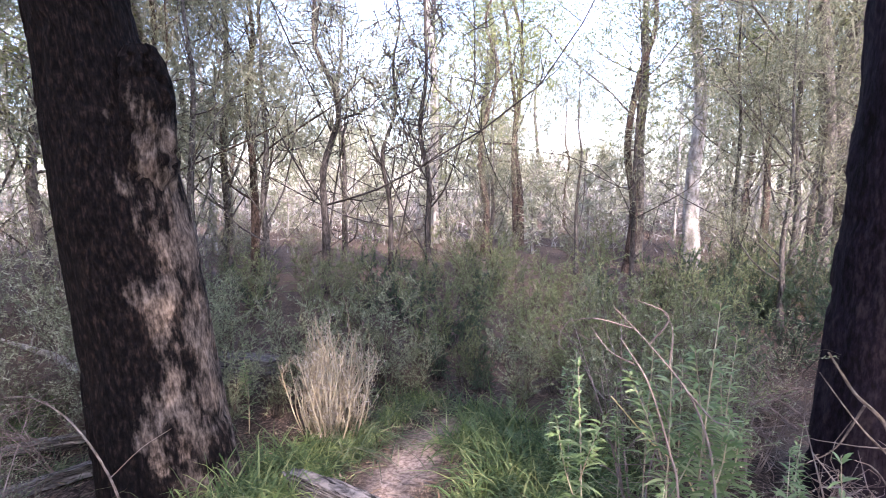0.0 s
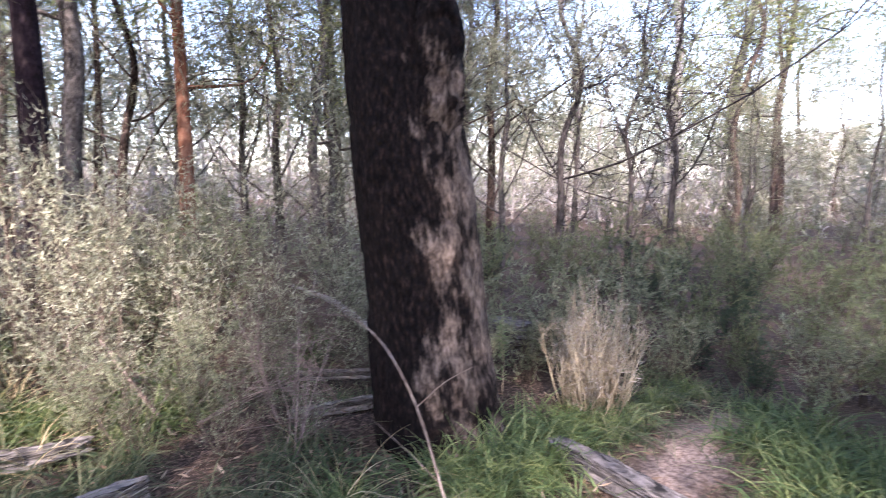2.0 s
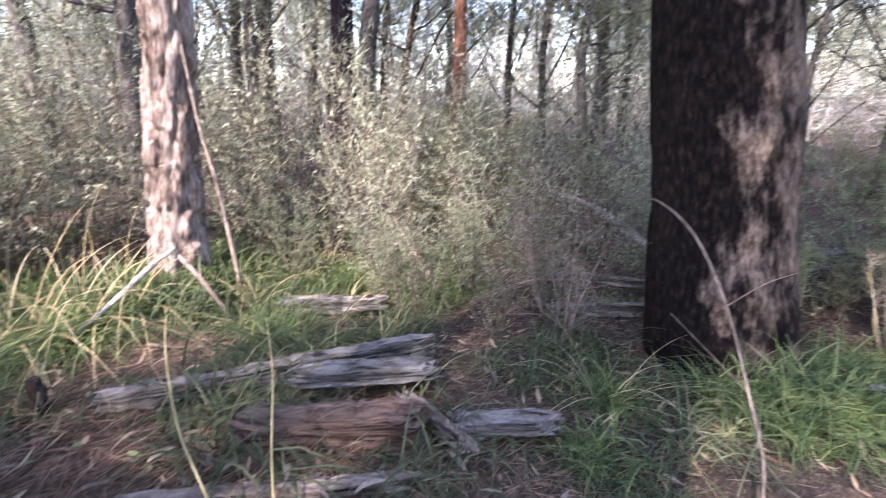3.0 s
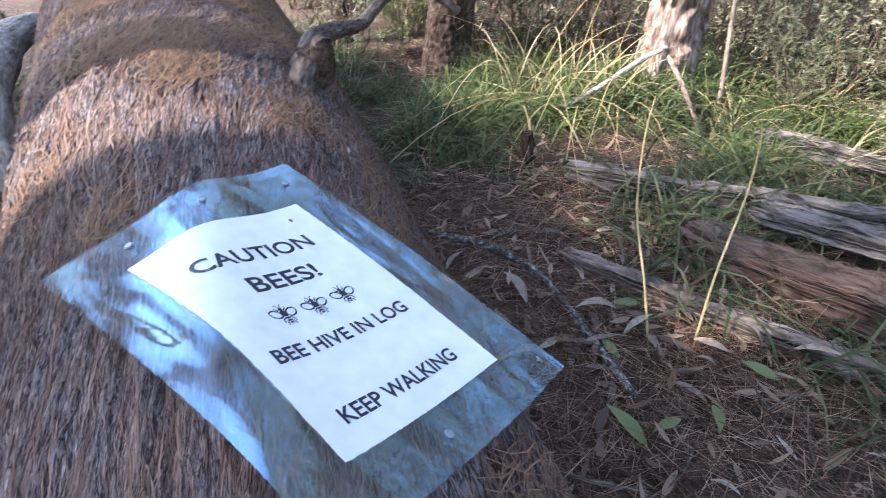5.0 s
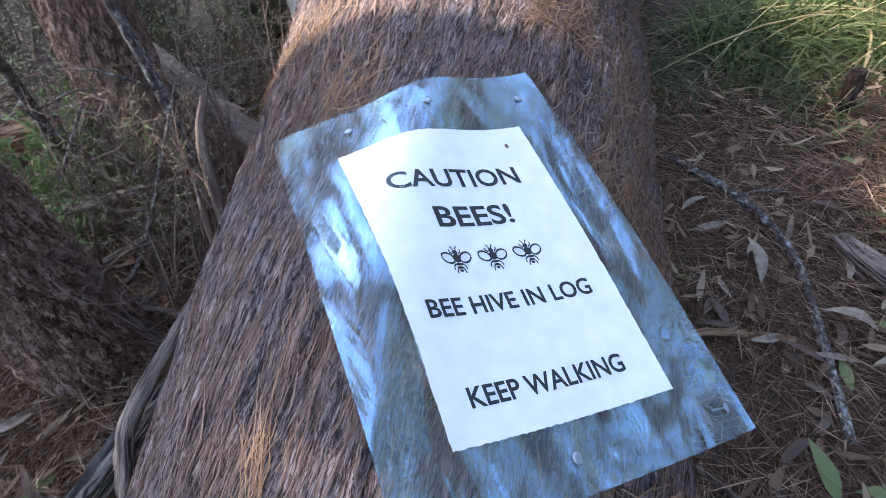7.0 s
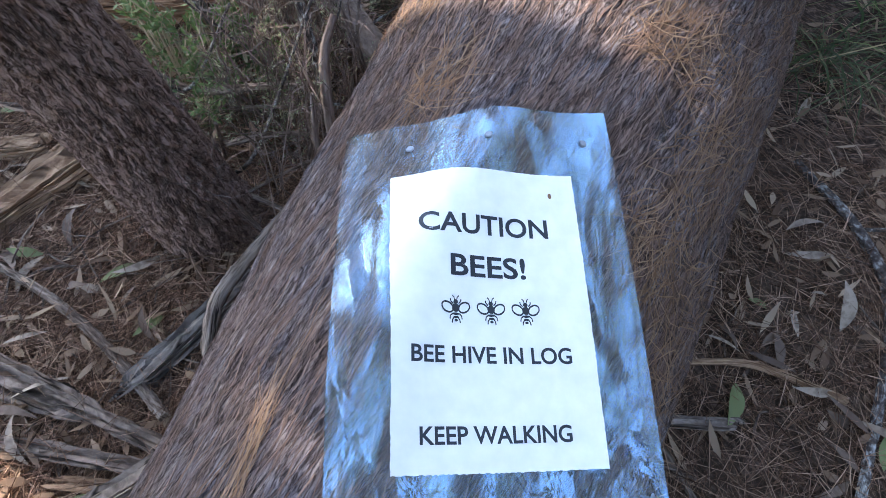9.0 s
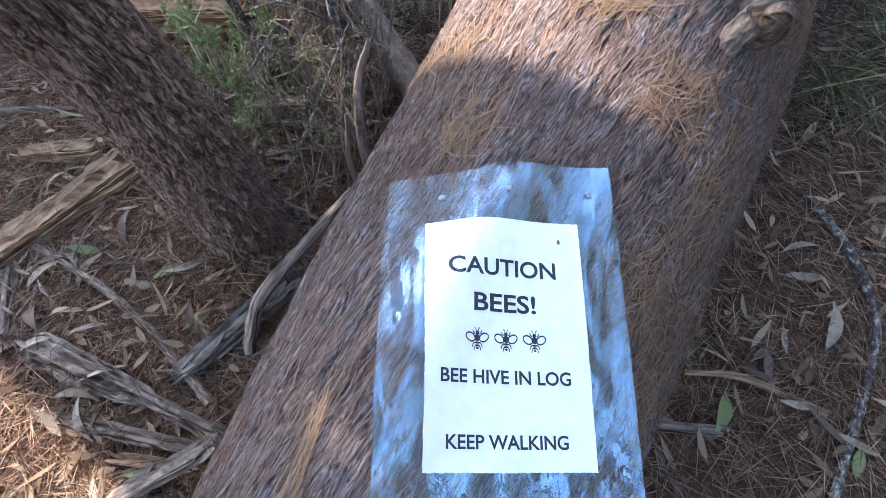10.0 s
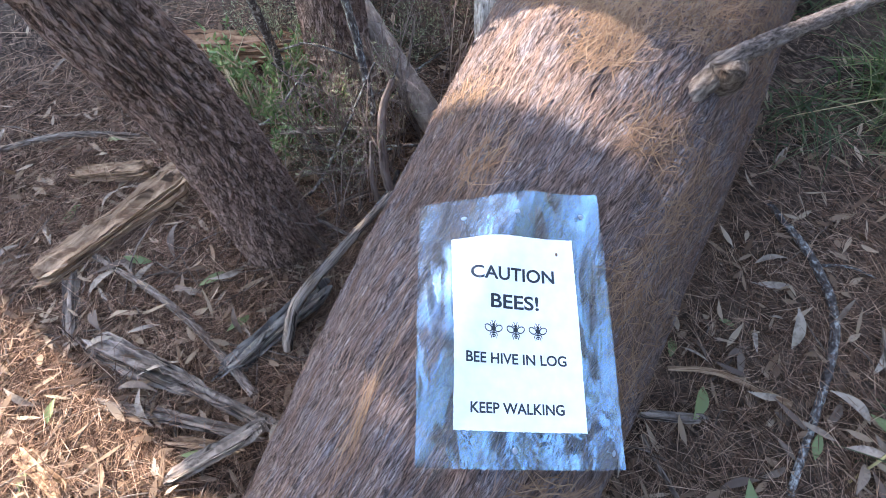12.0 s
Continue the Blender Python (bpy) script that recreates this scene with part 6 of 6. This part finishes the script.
g = Geo()
tube(g, [(-2.74, 0.27, -0.1), (-2.74, 0.27, 0.05), (-2.73, 0.26, 0.16)], [0.034, 0.03, 0.024], 16, 20, strands(0.008, 12, 12.0))
thing("tree_stump", g, M_IRON, "small dark stump in the grass", "stump")
for i, q in enumerate([(-1.12, -0.9), (-1.18, -1.1), (-1.35, -1.0), (-1.42, -0.95), (-1.28, -1.2), (-1.08, -1.02), (-1.5, -1.1), (-1.22, -0.85), (-1.6, -1.05), (-1.38, -1.2), (-1.30, -1.05), (-1.05, -1.35), (-1.2, -0.95), (-1.4, -1.3), (-1.0, -1.05), (-1.55, -1.25), (-0.98, -1.5), (-1.25, -1.4)]):
    a = i * 1.9
    e = np.array([q[0] + 0.25 * math.cos(a), q[1] + 0.25 * math.sin(a), 0.06 + 0.16 * (i % 3)])
    stick("fallen_stick", [(q[0] - 0.12 * math.cos(a), q[1] - 0.12 * math.sin(a), 0.02), (q[0], q[1], 0.06), tuple(e)], [(0.005, 0.008, 0.006)[i % 3], (0.004, 0.007, 0.005)[i % 3], 0.003], (M_TWIG, M_LICHEN)[i % 2], "grey twig in the tangle beside the log")

# dead branches among the shoots beside the path
stick("dead_branch", [(0.55, 1.82, 1.07), (0.66, 1.78, 0.95), (0.77, 1.74, 0.81), (0.83, 1.71, 0.66), (0.86, 1.7, 0.47), (0.9, 1.7, -0.05)], [0.0015, 0.002, 0.003, 0.0036, 0.004, 0.0045], M_PINKTWIG, "forked dead branch of pinkish grey wood", "branch",
      side=[([(0.66, 1.78, 0.95), (0.71, 1.76, 1.05), (0.61, 1.8, 1.1)], [0.004, 0.003, 0.001]), ([(0.77, 1.74, 0.81), (0.84, 1.7, 0.73), (0.9, 1.68, 0.71)], [0.004, 0.003, 0.002]), ([(0.61, 1.8, 1.0), (0.5, 1.86, 1.02), (0.42, 1.9, 1.0)], [0.003, 0.002, 0.001]), ([(0.72, 1.76, 0.88), (0.74, 1.8, 1.0), (0.7, 1.84, 1.08)], [0.003, 0.002, 0.001])])
stick("dead_branch", [(0.59, 1.86, 0.95), (0.68, 1.83, 0.8), (0.75, 1.8, 0.57), (0.78, 1.79, 0.42), (0.8, 1.8, -0.05)], [0.002, 0.003, 0.0035, 0.004, 0.0045], M_PINKTWIG, "thin dead branch of pinkish grey wood", "branch",
      side=[([(0.64, 1.85, 0.86), (0.56, 1.88, 0.9), (0.5, 1.92, 0.98)], [0.003, 0.002, 0.001])])
stick("dead_branch", [(0.86, 1.23, 1.09), (0.9, 1.2, 1.01), (0.97, 1.16, 0.9), (1.1, 1.2, 0.5), (1.2, 1.25, -0.03)], [0.002, 0.003, 0.004, 0.0048, 0.0055], M_TWIG, "bare grey branch standing by the charred trunk", "branch",
      side=[([(0.98, 1.16, 0.86), (0.92, 1.2, 0.93), (0.85, 1.24, 1.04)], [0.003, 0.002, 0.001]), ([(1.04, 1.18, 0.7), (0.97, 1.2, 0.82), (0.93, 1.22, 0.84)], [0.003, 0.002, 0.001]), ([(0.92, 1.19, 0.98), (0.9, 1.24, 0.86), (0.86, 1.28, 0.8)], [0.003, 0.002, 0.001])])
stick("dry_stalk", [(0.64, 2.11, 0.65), (0.78, 2.06, 0.49), (0.91, 2.0, 0.36), (1.05, 1.95, -0.05)], [0.002, 0.003, 0.003, 0.004], M_STRAWSTEM, "dry arching straw-coloured stem", "stem")
# stems and roots in the hollow between the log and the she-oaks
stick("dead_branch", [(-1.27, -0.95, 0.0), (-1.3, -1.04, 0.25), (-1.32, -1.14, 0.5), (-1.3, -1.27, 0.85), (-1.25, -1.4, 1.2)], [0.013, 0.012, 0.011, 0.009, 0.006], M_LICHEN, "dark dead stem spotted with pale lichen", "branch",
      side=[([(-1.31, -1.08, 0.36), (-1.22, -1.1, 0.44), (-1.16, -1.14, 0.46)], [0.004, 0.003, 0.001]), ([(-1.3, -1.04, 0.25), (-1.36, -1.0, 0.33), (-1.38, -0.98, 0.42)], [0.004, 0.003, 0.001])])
stick("dead_branch", [(-1.22, -1.55, 0.0), (-1.15, -1.35, 0.3), (-1.07, -1.14, 0.62), (-1.0, -0.98, 0.9)], [0.014, 0.013, 0.01, 0.006], M_LICHEN, "slender dark stem with flaking lichen", "branch",
      side=[([(-1.15, -1.35, 0.3), (-1.22, -1.3, 0.33), (-1.28, -1.3, 0.31)], [0.004, 0.003, 0.001])])
stick("exposed_root", [(-1.24, -0.84, 0.0), (-1.23, -0.87, 0.14), (-1.27, -0.92, 0.3), (-1.33, -0.95, 0.38)], [0.014, 0.013, 0.012, 0.007], M_PINKTWIG, "pale bent root standing beside the log", "root")
stick("exposed_root", [(-1.19, -0.82, 0.0), (-1.18, -0.86, 0.12), (-1.21, -0.89, 0.26)], [0.009, 0.008, 0.005], M_PINKTWIG, "thin pale bent root beside the log", "root")
stick("fallen_stick", [(-1.02, -1.07, 0.07), (-1.1, -1.02, 0.09), (-1.21, -0.96, 0.08)], [0.008, 0.008, 0.006], M_TWIG, "grey stick lying across the hollow")
stick("fallen_stick", [(-1.05, -1.2, 0.14), (-1.18, -1.08, 0.17), (-1.3, -0.98, 0.18)], [0.011, 0.01, 0.008], M_TWIG, "thick grey stick lying across the hollow")
stick("fallen_stick", [(-0.88, -0.98, 0.03), (-0.98, -0.9, 0.06), (-1.05, -0.8, 0.03)], [0.007, 0.007, 0.005], M_TWIG, "grey stick lying against the log")
slab("split_plank", (-0.25, -1.192, 0.03), (-0.73, -1.30, 0.045), 0.10, 0.045, M_BROWNWOOD, "split brown plank of dead wood on needle litter", 1)
slab("wood_chunk", (-0.46, -1.52, 0.03), (-0.65, -1.41, 0.03), 0.05, 0.035, M_BROWNWOOD, "short brown chunk of dead wood", 2)
slab("rotting_log", (-0.80, -2.02, 0.05), (-1.44, -1.56, 0.05), 0.12, 0.10, M_ORANGEWOOD, "orange-brown rotting log with splitting grain", 3, category="log")
slab("weathered_wood", (-0.315, -0.90, 0.03), (-0.47, -0.64, 0.04), 0.06, 0.035, M_GREYWOOD, "weathered grey splintered wood", 4)
slab("weathered_splinter", (-0.44, -0.70, 0.035), (-0.59, -0.44, 0.03), 0.03, 0.022, M_GREYWOOD, "weathered grey splinter of wood", 5)
slab("weathered_splinter", (-0.28, -0.72, 0.02), (-0.55, -0.43, 0.03), 0.028, 0.02, M_GREYWOOD, "long grey splinter of dead wood", 6)
slab("weathered_splinter", (-0.39, -0.53, 0.02), (-0.50, -0.42, 0.03), 0.025, 0.018, M_BROWNWOOD, "short brown splinter of dead wood", 16)
slab("weathered_splinter", (-0.36, -0.45, 0.04), (-0.57, -0.40, 0.12), 0.035, 0.02, M_GREYWOOD, "grey splinter leaning on the log", 7)
slab("bark_slab", (-0.58, -0.62, 0.03), (-0.88, -0.67, 0.06), 0.05, 0.035, M_TIMBER, "dark grey slab of bark against the log", 8)
stick("curved_stick", [(-0.725, -0.57, 0.05), (-0.745, -0.585, 0.085), (-0.81, -0.64, 0.12), (-0.96, -0.67, 0.18), (-1.16, -0.70, 0.26)], [0.012, 0.014, 0.015, 0.013, 0.008], M_GREYWOOD, "bent grey stick lying against the log")

# ---- litter ----


def outside_log(x, y):
    rel = np.stack([x, y], -1) - LOG_AT[:2]
    off = rel @ LOG_S[:2]
    v = rel @ LOG_U[:2]
    return (np.abs(off) > log_r(v) * 0.75) | (v < -1.75)


def litter():
    global RNG
    RNG = np.random.default_rng(51)
    g = Geo()
    n = 105000
    near = RNG.random(n) < 0.72
    x = np.where(near, -0.65 + RNG.normal(size=n) * 0.55, -1.75 + RNG.normal(size=n) * 0.6)
    y = np.where(near, -1.0 + RNG.normal(size=n) * 0.6, 0.3 + RNG.normal(size=n) * 0.6)
    ok = outside_log(x, y)
    x, y = x[ok], y[ok]
    n = len(x)
    z = gz(x, y) + 0.005 + 0.02 * RNG.random(n)
    d = unit(n)
    d[:, 2] *= 0.18
    blades(g, np.stack([x, y, z], -1), d, 0.05 + 0.11 * RNG.random(n), 0.0019)
    thing("needle_litter", g, M_NEEDLE, "carpet of fallen brown she-oak needles", "litter", kind="stuff")
    g = Geo()
    n = 4400
    near = RNG.random(n) < 0.14
    x = np.where(near, -0.5 + RNG.normal(size=n) * 0.45, -1.2 + RNG.normal(size=n) * 1.6)
    y = np.where(near, -0.9 + RNG.normal(size=n) * 0.5, 0.3 + RNG.normal(size=n) * 1.7)
    ok = outside_log(x, y)
    x, y = x[ok], y[ok]
    n = len(x)
    d = unit(n)
    d[:, 2] *= 0.25
    blades(g, np.stack([x, y, gz(x, y) + 0.012 + 0.02 * RNG.random(n)], -1), d, 0.035 + 0.055 * RNG.random(n), 0.008 + 0.011 * RNG.random(n), segs=4, droop=0.25 * RNG.normal(size=n), lens=True)
    thing("leaf_litter", g, M_LITTER, "fallen dry gum leaves", "litter", kind="stuff")
    g = Geo()
    n = 30000
    v, off = -1.45 + 3.0 * RNG.random(n), RNG.normal(size=n) * 0.2
    ok = (np.abs(off) < 0.335) & ~under_sheet(v, off, 0.004)
    v, off = v[ok], off[ok]
    heap = vnoise(v * 6 + 3, off * 8 + 20) + 0.30 * np.clip((v + 0.42) / 0.4, 0, 1) + 0.24 * (off < -0.1)
    keep = heap > 0.70 + 0.30 * RNG.random(len(v))
    v, off = v[keep][:13000], off[keep][:13000]
    n = len(v)
    th = np.arccos(np.clip(off / log_r(v), -1, 1))
    slant = 5.0 * vnoise(v * 5 + 9, off * 6 + 70) + 0.7 * RNG.normal(size=n)
    log_ribbons(g, v, th, 0.05 + 0.08 * RNG.random(n), 0.0005 + 0.0003 * RNG.random(n), slant, 0.003 + 0.007 * RNG.random(n), 0.12, 53)
    thing("needles_on_log", g, M_NEEDLETOP, "dead orange-brown needles caught on the log's bark", "litter", kind="stuff")
    g = Geo()
    n = 26
    log_ribbons(g, -1.0 + 0.035 * RNG.normal(size=n), 1.2 + 0.018 * RNG.normal(size=n), 0.07 + 0.1 * RNG.random(n), np.full(n, 0.0005), -0.12 + 0.22 * RNG.normal(size=n), 0.003 + 0.014 * RNG.random(n), 0.05, 54)
    thing("needle_tuft", g, M_NEEDLETOP, "tuft of orange-brown needles caught upright in the bark", "litter", kind="stuff")
    g = Geo()
    for i in range(800):
        x, y = (-1.0 + RNG.normal() * 1.5, 0.2 + RNG.normal() * 1.6) if i % 2 else (-0.55 + RNG.normal() * 0.45, -0.9 + RNG.normal() * 0.5)
        if not outside_log(np.array(x), np.array(y)):
            continue
        a = RNG.random() * 6.28
        ln = 0.05 + 0.25 * RNG.random() ** 2
        z = float(gz(x, y)) + 0.012
        e = np.array([x + math.cos(a) * ln, y + math.sin(a) * ln, z + 0.02 * RNG.random()])
        tube(g, [(x, y, z), (np.array([x, y, z]) + e) / 2 + RNG.normal(size=3) * 0.01, e], [0.003, 0.0025, 0.0015], 5, 6)
    thing("twig_litter", g, M_TWIG, "thin broken twigs scattered on the ground", "litter", kind="stuff")


litter()

# single fallen leaves that stand out
RNG = np.random.default_rng(52)
LEAVES = []
for i in range(4):
    g = Geo()
    u = np.linspace(0, 1, 8)
    w = (0.011, 0.014, 0.009, 0.017)[i] * np.sin(np.pi * np.clip(u ** 0.85, 0.03, 0.99))
    curl = (0.15, -0.1, 0.25, 0.05)[i]
    x = np.stack([u * 0.11, curl * u * (1 - u) * 0.2, 0.035 * u * (1 - u) * (1, 2, 1.5, 0.7)[i]], -1)
    rows = np.stack([x + np.stack([0 * w, w, 0.35 * w], -1), x, x + np.stack([0 * w, -w, 0.35 * w], -1)], 1)
    k = np.arange(7) * 3
    g.add(rows, np.concatenate([np.stack([k, k + 3, k + 4, k + 1], 1), np.stack([k + 1, k + 4, k + 5, k + 2], 1)]), np.repeat(np.stack([u, u * 0], -1), 3, 0) * 0.1)
    LEAVES.append(g.mesh("gum_leaf", [(M_DRYLEAF, M_DRYLEAF, M_DRYLEAF, M_GREENLEAF)[i]]))
for i in range(230):
    if i % 2:
        x, y = -0.45 + RNG.normal() * 0.4, -0.9 + RNG.normal() * 0.45
    else:
        x, y = -1.75 + RNG.normal() * 0.4, 0.4 + RNG.normal() * 0.4
    if not outside_log(np.array(x), np.array(y)):
        continue
    k = 3 if RNG.random() < 0.1 else int(RNG.integers(0, 3))
    ob = new("fallen_gum_leaf", LEAVES[k])
    ob.matrix_world = pose(x, y, float(gz(x, y)) + 0.015 + 0.012 * RNG.random(), RNG.normal() * 14, RNG.normal() * 14, RNG.random() * 360) @ Matrix.Diagonal([0.5 + 0.6 * RNG.random()] * 3 + [1])
    tagged(ob, "dry curled tan gum leaf on the needle litter" if k < 3 else "fresh green gum leaf fallen on the needle litter", "leaf", "fallen leaves")
